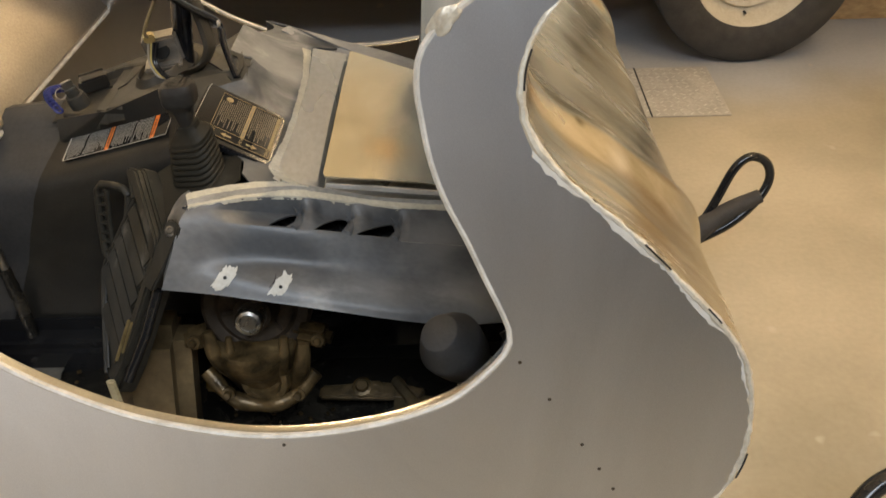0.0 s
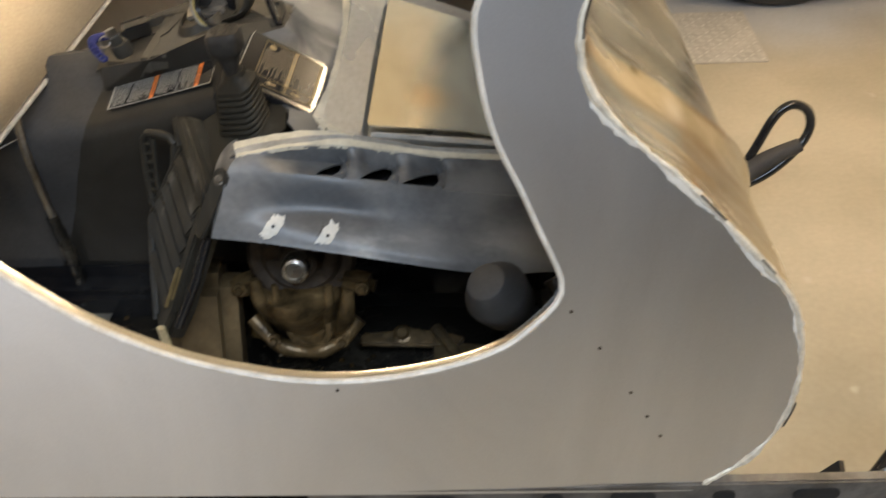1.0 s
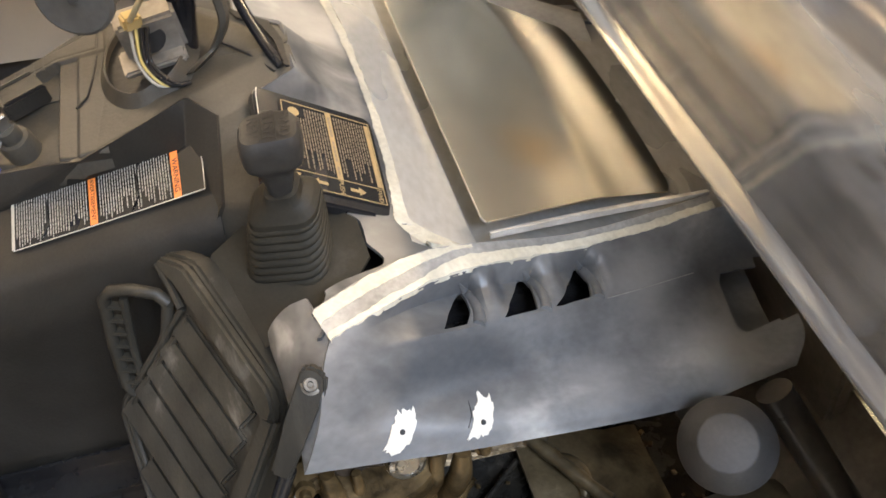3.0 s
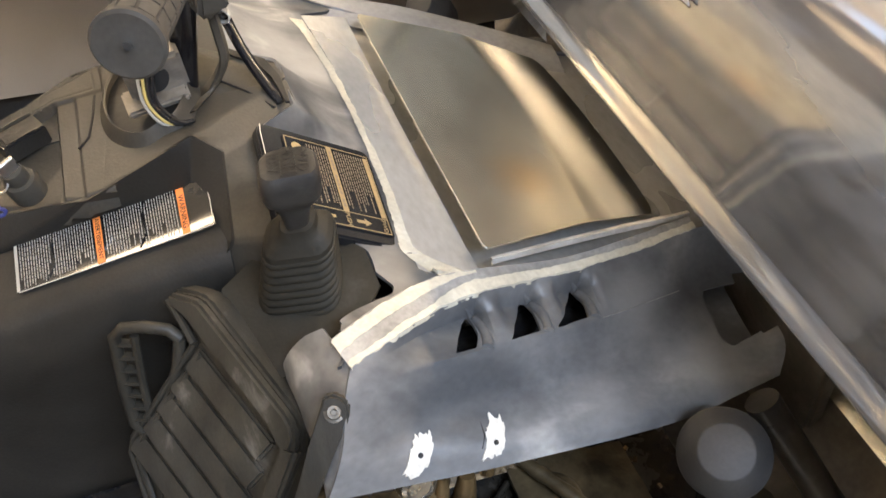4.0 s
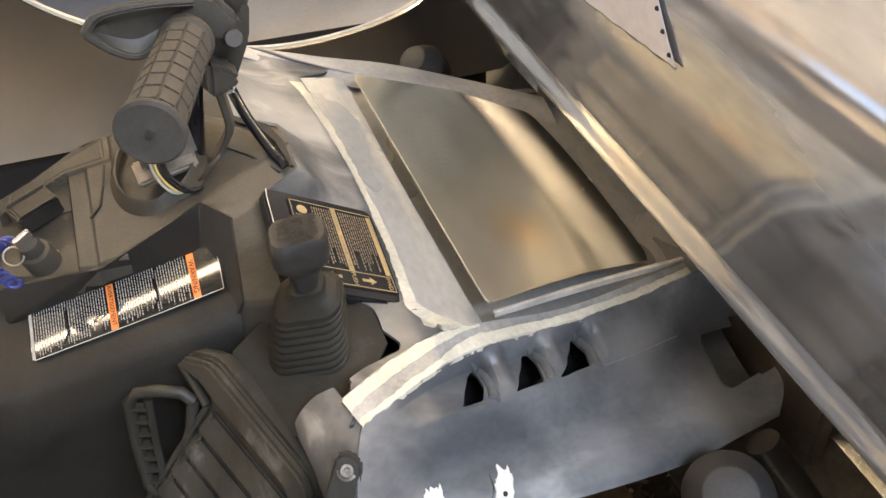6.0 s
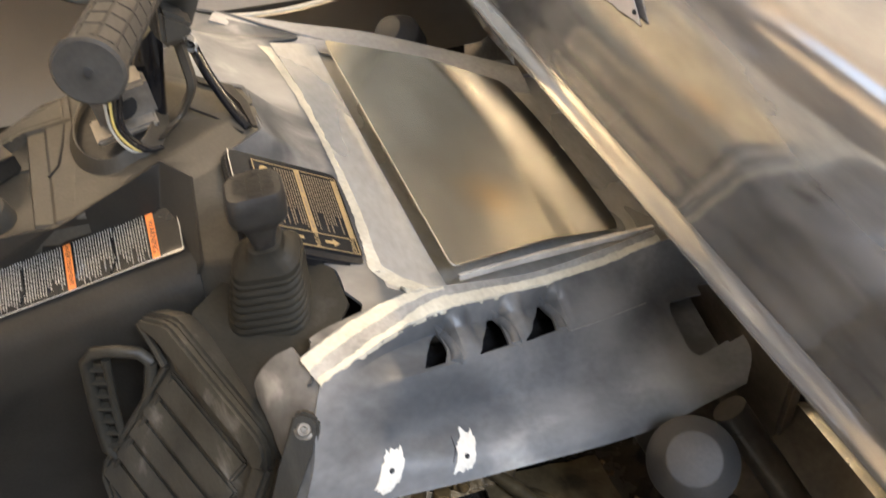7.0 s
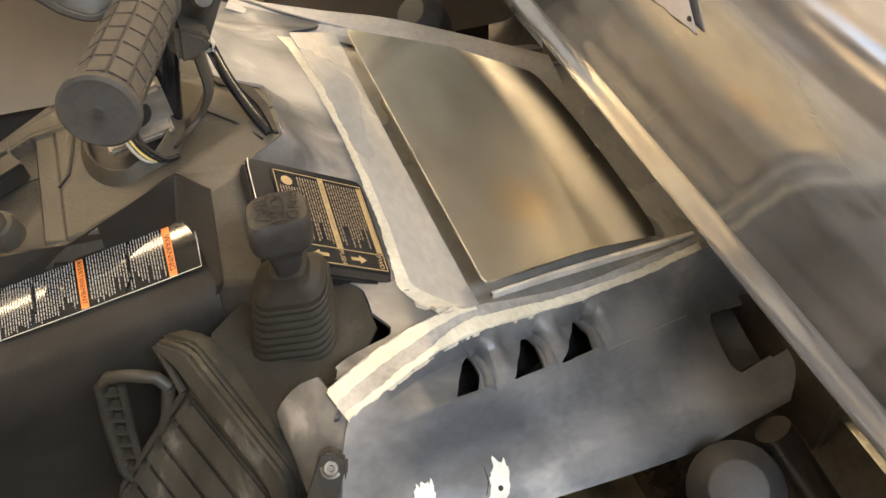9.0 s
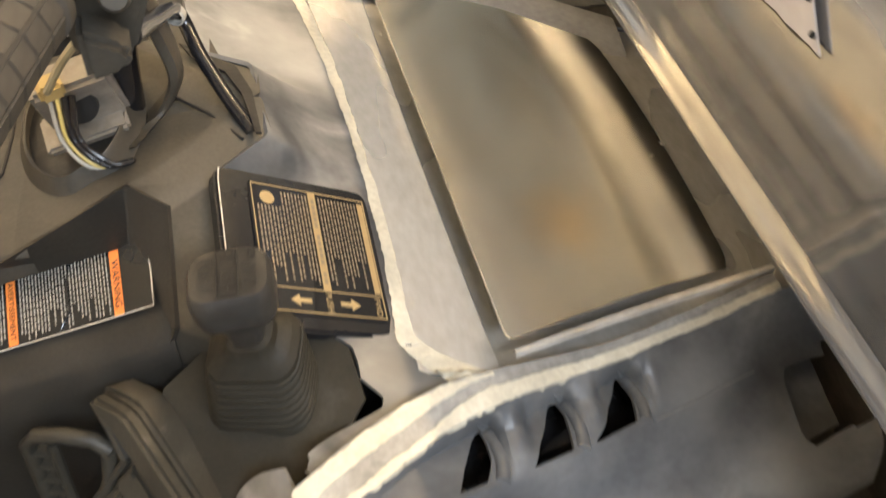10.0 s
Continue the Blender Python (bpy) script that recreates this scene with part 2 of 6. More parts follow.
def floor_material():
    """Tan concrete; cool daylight beyond the hatch painted in as blue-grey, with pale splashes."""
    m, n, l, b = nodes_of("concrete_floor")
    tc = n.new("ShaderNodeTexCoord")
    big, fine, spots = (n.new("ShaderNodeTexNoise") for _ in range(3))
    for t, s, d in ((big, 1.6, 6), (fine, 70, 4), (spots, 9, 2)):
        t.inputs["Scale"].default_value, t.inputs["Detail"].default_value = s, d
        l.new(tc.outputs["Object"], t.inputs[0])
    tan = ramp(n, l, big.outputs["Fac"], [(0.34, (0.31, 0.27, 0.195)), (0.64, (0.49, 0.425, 0.315))])
    grey = ramp(n, l, big.outputs["Fac"], [(0.32, (0.34, 0.345, 0.36)), (0.66, (0.45, 0.455, 0.47))])
    xyz = n.new("ShaderNodeSeparateXYZ")
    l.new(tc.outputs["Object"], xyz.inputs[0])
    off = n.new("ShaderNodeMath")
    off.operation, off.inputs[1].default_value = "MULTIPLY_ADD", 0.9
    l.new(big.outputs["Fac"], off.inputs[0])
    l.new(xyz.outputs["Y"], off.inputs[2])
    zone = n.new("ShaderNodeMapRange")
    zone.interpolation_type = "SMOOTHSTEP"
    zone.inputs[1].default_value, zone.inputs[2].default_value = COOL_LIGHT_EDGE, COOL_LIGHT_EDGE + 0.45
    l.new(off.outputs[0], zone.inputs[0])
    mix = n.new("ShaderNodeMix")
    mix.data_type = "RGBA"
    l.new(zone.outputs[0], mix.inputs[0])
    l.new(tan, mix.inputs[6])
    l.new(grey, mix.inputs[7])
    sp = ramp(n, l, spots.outputs["Fac"], [(0.70, (0, 0, 0)), (0.74, (0.6, 0.6, 0.6))])
    mix2 = n.new("ShaderNodeMix")
    mix2.data_type = "RGBA"
    l.new(sp, mix2.inputs[0])
    l.new(mix.outputs[2], mix2.inputs[6])
    mix2.inputs[7].default_value = (0.55, 0.50, 0.42, 1)
    mix3 = n.new("ShaderNodeMix")
    mix3.data_type, mix3.blend_type = "RGBA", "OVERLAY"
    mix3.inputs[0].default_value = 0.12
    l.new(mix2.outputs[2], mix3.inputs[6])
    l.new(fine.outputs["Fac"], mix3.inputs[7])
    l.new(mix3.outputs[2], b.inputs["Base Color"])
    b.inputs["Roughness"].default_value = 0.45
    bp = n.new("ShaderNodeBump")
    bp.inputs["Strength"].default_value, bp.inputs["Distance"].default_value = 0.03, 0.002
    l.new(fine.outputs["Fac"], bp.inputs["Height"])
    l.new(bp.outputs[0], b.inputs["Normal"])
    return m


COOL_LIGHT_EDGE = 2.75     # in the floor's own coordinates
CONCRETE = floor_material()


# ---------------------------------------------------------------- mesh helpers
def finish(bm, name, mat, smooth=True):
    bmesh.ops.recalc_face_normals(bm, faces=bm.faces)
    me = bpy.data.meshes.new(name)
    bm.to_mesh(me)
    bm.free()
    me.materials.append(mat)
    if smooth:
        for p in me.polygons:
            p.use_smooth = True
        me.set_sharp_from_angle(angle=radians(38))
    return me


def part(name, bm, mat, parent, label="", smooth=True):
    ob = new(name, finish(bm, name, mat, smooth))
    ob.parent = parent
    if label:
        ob["label"] = label
    return ob


def thing(name, label, category, kind="", group="", at=(0, 0, 0)):
    ob = tagged(new(name), label, category, group, kind)
    ob.location = at
    return ob


def catmull(pts, n):
    """n + 1 points on a smooth curve through pts, evenly along it."""
    P = [Vector(p) for p in pts]
    P = [2 * P[0] - P[1]] + P + [2 * P[-1] - P[-2]]
    fine = []
    for i in range(1, len(P) - 2):
        for k in range(16):
            t = k / 16
            a, b, c, d = P[i - 1], P[i], P[i + 1], P[i + 2]
            fine.append(0.5 * (2 * b + (c - a) * t + (2 * a - 5 * b + 4 * c - d) * t * t + (3 * b - a - 3 * c + d) * t ** 3))
    fine.append(P[-2].copy())
    return resample(fine, n)


def resample(pts, n):
    pts = [Vector(p) for p in pts]
    acc = [0.0]
    for a, b in zip(pts, pts[1:]):
        acc.append(acc[-1] + (b - a).length)
    out, j = [], 0
    for k in range(n + 1):
        s = acc[-1] * k / n
        while j < len(pts) - 2 and acc[j + 1] < s:
            j += 1
        u = (s - acc[j]) / max(1e-9, acc[j + 1] - acc[j])
        out.append(pts[j].lerp(pts[j + 1], min(1, max(0, u))))
    return out


def sheet(rows, thick=0.0, closed=False):
    """A sheet through rows of points; with a thickness it gets a back and edges."""
    bm = bmesh.new()
    V = [[bm.verts.new(p) for p in r] for r in rows]
    m = len(rows[0])
    for i in range(len(rows) - 1):
        for j in range(m if closed else m - 1):
            k = (j + 1) % m
            bm.faces.new((V[i][j], V[i][k], V[i + 1][k], V[i + 1][j]))
    if thick:
        bm.normal_update()
        bmesh.ops.recalc_face_normals(bm, faces=bm.faces)
        bmesh.ops.solidify(bm, geom=list(bm.faces), thickness=thick)
    return bm


def tube(pts, r, seg=10, cap=True, bm=None):
    """A round tube along pts; r a number or one for each point."""
    bm = bm or bmesh.new()
    pts = [Vector(p) for p in pts]
    rs = r if isinstance(r, (list, tuple)) else [r] * len(pts)
    up, rings = None, []
    for i, p in enumerate(pts):
        d = (pts[min(i + 1, len(pts) - 1)] - pts[max(i - 1, 0)]).normalized()
        if up is None:
            up = d.orthogonal().normalized()
        up = (up - d * up.dot(d)).normalized()
        side = d.cross(up)
        rings.append([bm.verts.new(p + rs[i] * (math.cos(a) * up + math.sin(a) * side)) for a in [2 * math.pi * k / seg for k in range(seg)]])
    for A, B in zip(rings, rings[1:]):
        for k in range(seg):
            bm.faces.new((A[k], A[(k + 1) % seg], B[(k + 1) % seg], B[k]))
    if cap:
        bm.faces.new(rings[0][::-1])
        bm.faces.new(rings[-1])
    return bm


def axes(origin, xdir, ydir):
    """A pose with its x along xdir and its y near ydir."""
    x = Vector(xdir).normalized()
    z = x.cross(Vector(ydir)).normalized()
    y = z.cross(x)
    m = Matrix((x, y, z)).transposed().to_4x4()
    m.translation = Vector(origin)
    return m


def slab(outline, m, thick, bevel=0.0, bm=None):
    """A plate of the 2D outline in the pose m, from 0 to thick along its z."""
    own = bmesh.new()
    lo = [own.verts.new((x, y, 0)) for x, y in outline]
    hi = [own.verts.new((x, y, thick)) for x, y in outline]
    n = len(outline)
    own.faces.new(lo[::-1])
    own.faces.new(hi)
    for k in range(n):
        own.faces.new((lo[k], lo[(k + 1) % n], hi[(k + 1) % n], hi[k]))
    if bevel:
        bmesh.ops.bevel(own, geom=list(own.edges), offset=bevel, segments=2, affect="EDGES", clamp_overlap=True)
    own.transform(m)
    return merged(bm, own)


def merged(bm, own):
    if bm is None:
        return own
    me = bpy.data.meshes.new("temporary")
    own.to_mesh(me)
    own.free()
    bm.from_mesh(me)
    bpy.data.meshes.remove(me)
    return bm


def block(size, m, bevel=0.002, bm=None):
    x, y, z = (v / 2 for v in size)
    return slab([(-x, -y), (x, -y), (x, y), (-x, y)], m @ pose(0, 0, -z), 2 * z, bevel, bm)


def lathe(profile, m, seg=28, bm=None):
    """Turns (radius, height) points about the z of m."""
    own = bmesh.new()
    rings = []
    for r, h in profile:
        if r < 1e-6:
            rings.append([own.verts.new((0, 0, h))])
        else:
            rings.append([own.verts.new((r * math.cos(2 * math.pi * k / seg), r * math.sin(2 * math.pi * k / seg), h)) for k in range(seg)])
    for A, B in zip(rings, rings[1:]):
        for k in range(seg):
            q = [A[k % len(A)], A[(k + 1) % len(A)], B[(k + 1) % len(B)], B[k % len(B)]]
            q = list(dict.fromkeys(q))
            if len(q) > 2:
                own.faces.new(q)
    own.transform(m)
    return merged(bm, own)


def rounded(w, h, r, n=4):
    out = []
    for cx, cy, a0 in ((w / 2 - r, h / 2 - r, 0), (-w / 2 + r, h / 2 - r, 90), (-w / 2 + r, -h / 2 + r, 180), (w / 2 - r, -h / 2 + r, 270)):
        for k in range(n + 1):
            a = radians(a0 + 90 * k / n)
            out.append((cx + r * math.cos(a), cy + r * math.sin(a)))
    return out


def mirror(p):
    return Vector((p[0], 2 * YC - p[1], p[2]))


def setting(name, bm, mat, label, category):
    ob = new(name, finish(bm, name, mat, False))
    return tagged(ob, label, category, kind="structure")


# ---------------------------------------------------------------- the garage
def wall(name, x0, x1, y0, y1, z0, z1, mat, label):
    return setting(name, block((x1 - x0, y1 - y0, z1 - z0), pose((x0 + x1) / 2, (y0 + y1) / 2, (z0 + z1) / 2), 0), mat, label, "wall")


setting("floor", block((FX1 - FX0, FY1 - FY0, 0.1), pose((FX0 + FX1) / 2, (FY0 + FY1) / 2, -0.05), 0), CONCRETE, "worn tan concrete garage floor with pale stains", "floor")
setting("ceiling", block((FX1 - FX0, FY1 - FY0, 0.1), pose((FX0 + FX1) / 2, (FY0 + FY1) / 2, FH + 0.05), 0), CEIL, "plain painted garage ceiling", "ceiling")
wall("wall_north", FX0, FX1, FY1, FY1 + 0.12, 0, FH, WALLM, "plain warm beige garage wall")
wall("wall_east", FX1, FX1 + 0.12, FY0, FY1, 0, FH, WALLM, "plain warm beige garage wall")
wall("wall_west_a", FX0 - 0.12, FX0, FY0, 0.35, 0, FH, WALLM, "plain warm beige garage wall")
wall("wall_west_b", FX0 - 0.12, FX0, 3.45, FY1, 0, FH, WALLM, "plain warm beige garage wall")
wall("wall_west_c", FX0 - 0.12, FX0, 0.35, 3.45, 0, 1.05, WALLM, "plain warm beige wall under the window")
wall("wall_west_d", FX0 - 0.12, FX0, 0.35, 3.45, 2.35, FH, WALLM, "plain warm beige wall over the window")
# the south wall keeps a wide door opening
wall("wall_south_a", FX0, -2.95, FY0 - 0.12, FY0, 0, FH, WALLM, "plain warm beige garage wall beside the door")
wall("wall_south_b", -0.95, FX1, FY0 - 0.12, FY0, 0, FH, GREYWALL, "unseen wall kept dark to dim the near plate's reflection")
wall("wall_south_c", -2.95, -0.95, FY0 - 0.12, FY0, 2.6, FH, WALLM, "plain warm beige wall over the door")


def tube_light(x, y, length, turn, drop, power, shade, thick):
    """A warm fluorescent batten under the ceiling, bare tube below a steel tray, shade wide, on two hangers."""
    fix = thing("tube_light", "bare warm fluorescent tube on a ceiling batten", "light", group="ceiling tubes")
    m = pose(x, y, FH - drop, 0, 0, turn)
    glow = bpy.data.materials.new("warm_tube")
    glow.use_nodes = True
    b = glow.node_tree.nodes["Principled BSDF"]
    b.inputs["Emission Color"].default_value, b.inputs["Emission Strength"].default_value = (1.0, 0.76, 0.46, 1), power
    part("tray", block((length + 0.06, shade, 0.03), m @ pose(0, 0, 0.085), 0.004), TRAYSTEEL, fix)
    for side in (-1, 1):
        part("hanger", tube([m @ Vector((side * length * 0.4, 0, 0.09)), m @ Vector((side * length * 0.4, 0, drop))], 0.006, 8), TRAYSTEEL, fix)
    part("tube", tube([m @ Vector((-length / 2, 0, 0)), m @ Vector((length / 2, 0, 0))], thick, 12), glow, fix, "glowing warm tube")


TRAYSTEEL = surface("dark_batten_steel", (0.035, 0.035, 0.035), (0.05, 0.05, 0.05), 0.5, 0.3, 20, 200, 0.05)
# The second tray's 0.40 width is added to block light from the ceiling.
for lamp_row in ((1.3, 1.2, 1.4, 90, 0.28, 150, 0.05, 0.02), (1.3, 3.4, 1.4, 90, 0.28, 170, 0.40, 0.02), (-1.7, 4.0, 1.4, 0, 0.28, 150, 0.05, 0.02), (-1.75, 1.66, 1.3, -8, 0.50, 40, 0.05, 0.010)):
    tube_light(*lamp_row)

# ---------------------------------------------------------------- the aluminium body shell
def bulge(x, z):
    """The near side plate's y: a flat sheet that leans in towards its top."""
    return 0.575 + 0.29 * (z - 0.714)


RIM = [(-0.528, 1.000), (-0.522, 0.940), (-0.506, 0.880), (-0.487, 0.838), (-0.461, 0.792), (-0.432, 0.760), (-0.400, 0.734), (-0.360, 0.706), (-0.310, 0.680), (-0.262, 0.661), (-0.210, 0.648), (-0.161, 0.640), (-0.110, 0.639),
       (-0.058, 0.645), (-0.010, 0.656), (0.034, 0.674), (0.064, 0.699), (0.081, 0.719), (0.084, 0.735), (0.078, 0.754), (0.064, 0.784), (0.047, 0.822), (0.030, 0.856), (0.019, 0.889), (0.013, 0.922), (0.010, 0.946), (0.013, 0.969), (0.027, 0.989), (0.048, 1.005), (0.078, 1.022)]
SEAM = [(0.217, 0.513), (0.271, 0.554), (0.297, 0.598), (0.304, 0.640), (0.300, 0.682), (0.288, 0.716), (0.256, 0.755), (0.192, 0.819), (0.131, 0.870), (0.100, 0.909), (0.093, 0.946), (0.102, 0.981), (0.121, 1.006), (0.150, 1.028), (0.175, 1.042)]
DASH = [(0.118, 0.670), (0.110, 0.6665), (0.1045, 0.6655), (0.1018, 0.6675), (0.1035, 0.6740), (0.1080, 0.6825), (0.1108, 0.6905), (0.1090, 0.6975), (0.1020, 0.7030), (0.0955, 0.7090), (0.0910, 0.718), (0.079, 0.752), (0.064, 0.784), (0.047, 0.822), (0.030, 0.856), (0.019, 0.889), (0.013, 0.922), (0.010, 0.946), (0.013, 0.969), (0.027, 0.989), (0.048, 1.005), (0.078, 1.022)]

shell = thing("body_shell", "hand-formed bare aluminium body shell over the snowmobile", "body shell")


def side_rows(flip):
    inner = catmull([(x, 0, z) for x, z in RIM], 90)
    k = [i for i, p in enumerate(inner)]
    outer = []
    outer += resample([(-1.3, 0, 1.0), (-1.3, 0, 0.507)], 12)[:-1]
    outer += resample([(-1.3, 0, 0.507), (-0.1, 0, 0.510)], 30)[:-1]
    outer += resample([(-0.1, 0, 0.510), (0.205, 0, 0.512)], 10)[:-1]
    outer += catmull([(x, 0, z) for x, z in SEAM], 38)
    rows = []
    for a, b in zip(inner, outer):
        row = []
        for j in range(13):
            p = a.lerp(b, (j / 12) ** 1.2)
            q = Vector((p.x, bulge(p.x, p.z), p.z))
            row.append(Vector((q.x, 2.08 - q.y, q.z - 0.028)) if flip else q)
        rows.append(row)
    return rows


for flip in (False, True):
    rows = side_rows(flip)
    part("side_plate", sheet(rows, 0.003), SATIN, shell, "large satin grey aluminium side plate with an S-shaped cut-out")
    way = -1 if flip else 1
    part("edge_flange", sheet([[r[0], r[0] + Vector((0, 0.004 * way, 0.0012)), r[0] + Vector((0, 0.011 * way, 0.0))] for r in rows], 0.0015), BRUSHED, shell, "narrow folded flange of the cut-out")
    part("edge_trim", tube([r[0] for r in rows], 0.0036, 8), EDGE, shell, "pale sanded cut edge of the opening")


def across(profile, n, smoothing):
    """A sheet that follows a side profile and spans from plate to plate."""
    rows = []
    for p in catmull([(x, 0, z) for x, z in profile], smoothing):
        y0 = bulge(max(p.x, 0), max(p.z, 0.70)) + 0.002
        rows.append([Vector((p.x, y0 + (2 * YC - 2 * y0) * j / n, p.z)) for j in range(n + 1)])
    return rows


dash = across(DASH, 60, 130)
for row in dash:
    for j, p in enumerate(row):
        k = min(1, j / 5, (60 - j) / 5, max(0, (p.z - 0.70) / 0.02))
        dent = noise.noise(Vector((1, p.y * 6, p.z * 10))) * 0.0011 + noise.noise(Vector((7, p.y * 19, p.z * 26))) * 0.0003
        row[j] = p + Vector((-dent * k, 0, 0))
part("dash_panel", sheet(dash, 0.002), POLISHED, shell, "mirror-polished curved dash panel with a rolled lower lip")
nose = across(SEAM, 200, 140)
for i, row in enumerate(nose):
    for j, p in enumerate(row):
        k = min(1, j / 10, (200 - j) / 10)
        away = min(p.y, 2 * YC - p.y) - bulge(p.x, p.z)
        low = max(0, 0.97 - p.z) / 0.35
        ridge = 0.010 * math.exp(-((away / 0.20 - 0.25 - 1.1 * low) / 0.16) ** 2) * min(1, max(0, (0.985 - p.z) / 0.06))
        wander = 0.012 * noise.noise(Vector((p.z * 9, 3, p.y * 2)))
        crease = 0.0
        for at, lean, height, width in ((0.022, 0.060, 0.0010, 0.008), (0.105, 0.150, 0.0014, 0.012)):
            crease += height * (1 + 1.2 * noise.noise(Vector((at * 90, p.z * 13, 0)))) * math.exp(-abs(away - at - lean * low - wander) / width)
        dent = ridge + crease + noise.noise(Vector((p.x * 6, p.y * 6, p.z * 11))) * 0.0026 + noise.noise(Vector((p.x * 9, p.y * 11 + 5, p.z * 19))) * 0.0010
        row[j] = p + Vector((0.75, 0, 0.65)) * dent * k
part("nose_panel", sheet(nose, 0.002), NOSEM, shell, "polished aluminium nose panel with hammered ripples")

# rear panel: a mirror of the dash that rises backwards from a hemmed lower edge
REAR = [(-0.588, 0.697), (-0.582, 0.700), (-0.580, 0.706), (-0.584, 0.716), (-0.600, 0.745), (-0.640, 0.800), (-0.700, 0.870), (-0.790, 0.950), (-0.92, 1.03), (-1.10, 1.08)]
part("rear_panel", sheet(across(REAR, 30, 40), 0.003), REARM, shell, "warm-lit brushed aluminium rear panel with a hemmed lower edge")
part("rear_hem", tube([Vector((-0.583, 0.585 + 0.99 * k / 20, 0.700)) for k in range(21)], 0.0035, 8), EDGE, shell, "pale folded hem")
for y in (0.72, 0.93, 0.945, 1.16):
    hem = lathe([(0, 0.0015), (0.002, 0.0013), (0.0028, 0)], Matrix.Translation((-0.587, y, 0.7065)) @ Euler((0, radians(60), 0)).to_matrix().to_4x4(), 8)
    part("hem_hole", hem, DARK, shell, "small drilled hole in the hem")

# ground weld bead along the nose seam, open here and there
seam = catmull([(x, bulge(max(x, 0), z), z) for x, z in SEAM], 150)
rnd = random.Random(5)
bead, rad, w = [], [], 0.0025
for k, p in enumerate(seam[3:147]):
    w += 0.35 * (0.0030 - w) + rnd.uniform(-0.0009, 0.0009)
    bead.append(p + Vector((rnd.uniform(-0.0006, 0.0006) - 0.001, -0.0020, rnd.uniform(-0.0006, 0.0006))))
    rad.append(max(0.0016, w))
part("weld_bead", tube(bead, rad, 8), WELD, shell, "ground weld bead and filler along the nose seam")
smear, inward = [], Vector((-0.77, 0, -0.64))
for k, p in enumerate(seam[40:118]):
    a = (0.0045 + 0.003 * math.sin(k * 0.31) + rnd.uniform(-0.0015, 0.0015)) * min(1, k / 8, (77 - k) / 8) + 0.002
    row = []
    for f_ in (0.1, 0.5, 1.0):
        q = p + inward * a * f_
        row.append(Vector((q.x, bulge(q.x, q.z) - 0.0030 - 0.0006 * (f_ < 1), q.z)))
    smear.append(row)
part("filler_smear", sheet(smear), PALE, shell, "pale sanded smear beside the seam")
for a, b in ((24, 31), (61, 66), (76, 84), (120, 128)):
    part("seam_gap", tube([p + Vector((0.0012, -0.0058, 0.001)) for p in seam[a:b]], 0.0009, 5), DARK, shell, "open dark stretch of the seam")

# the corner where the cut-out's edge turns forward carries a blob of weld
blob = bmesh.new()
bmesh.ops.create_icosphere(blob, subdivisions=4, radius=1.0)
for v in blob.verts:
    d = v.co.normalized()
    r = 1.0 + 0.38 * noise.noise(d * 1.6) + 0.10 * noise.noise(d * 5.0)
    q = Vector((d.x * 0.009, d.y * 0.005, d.z * 0.017)) * r
    q = Matrix.Rotation(radians(38), 3, "Y") @ q
    v.co = Vector((0.032, bulge(0, 0.992) - 0.001, 0.992)) + q
part("weld_blob", blob, WELD, shell, "lumpy bright weld at the corner")

# small pits and marks on the near plate
for x, z in ((0.092, 0.710), (0.119, 0.673), (0.150, 0.626), (0.167, 0.600), (0.181, 0.578), (-0.127, 0.632)):
    y = bulge(x, z) - 0.0030
    pit = lathe([(0, 0.0012), (0.0016, 0.0006), (0.0024, -0.0012)], axes((x, y, z), (1, 0, 0), (0, 0.29, 1)), 10)
    part("rivet_pit", pit, RUST, shell, "small dark pit in the plate")


# a triangular dart cut into the dash, closed by a pale patch with tacks along one side
def on_dash(y, z, off=0.0):
    pts = [Vector((x, 0, zz)) for x, zz in DASH[3:]]
    for a, b in zip(pts[6:], pts[7:]):
        if a.z <= z <= b.z:
            n = Vector((-(b.z - a.z), 0, b.x - a.x)).normalized()
            q = a.lerp(b, (z - a.z) / (b.z - a.z))
            return Vector((q.x, y, z)) + n * off
    return Vector((pts[-1].x, y, z))


dart = []
for k in range(17):
    t = k / 16
    jag = 0.0015 * math.sin(k * 2.3)
    ry, rz = 0.898 + 0.085 * t, 0.903 + 0.115 * t
    ly, lz = 0.898 + 0.290 * t, 0.903 - 0.026 * t + jag * 0.4
    dart.append([on_dash(ry + (ly - ry) * j / 12, rz + (lz - rz) * j / 12, 0.0030) for j in range(13)])
part("dart_patch", sheet(dart, 0.0008), PATCH, shell, "pale triangular patch in a dart of the dash")
part("dart_cut", tube([on_dash(0.898 + 0.290 * k / 30, 0.9025 - 0.026 * k / 30 + 0.0008 * math.sin(k * 1.9), 0.0032) for k in range(31)], 0.0009, 6), RUST, shell, "dark cut line along the patch")
for k in range(8):
    z = 0.910 + 0.0135 * k + 0.002 * math.sin(k * 3.1)
    p = on_dash(0.898 + 0.74 * (z - 0.903) + 0.003, z, 0.0045)
    tack = lathe([(0, 0.001), (0.0016, 0.0006), (0.0022, -0.0012)], Matrix.Translation(p) @ Euler((0, radians(-80), 0)).to_matrix().to_4x4(), 8)
    part("tack_hole", tack, DARK, shell, "small dark tack hole")

# ---------------------------------------------------------------- the snowmobile
sled = thing("snowmobile", "partly stripped snowmobile with grey-primed console and black plastic covers", "snowmobile")


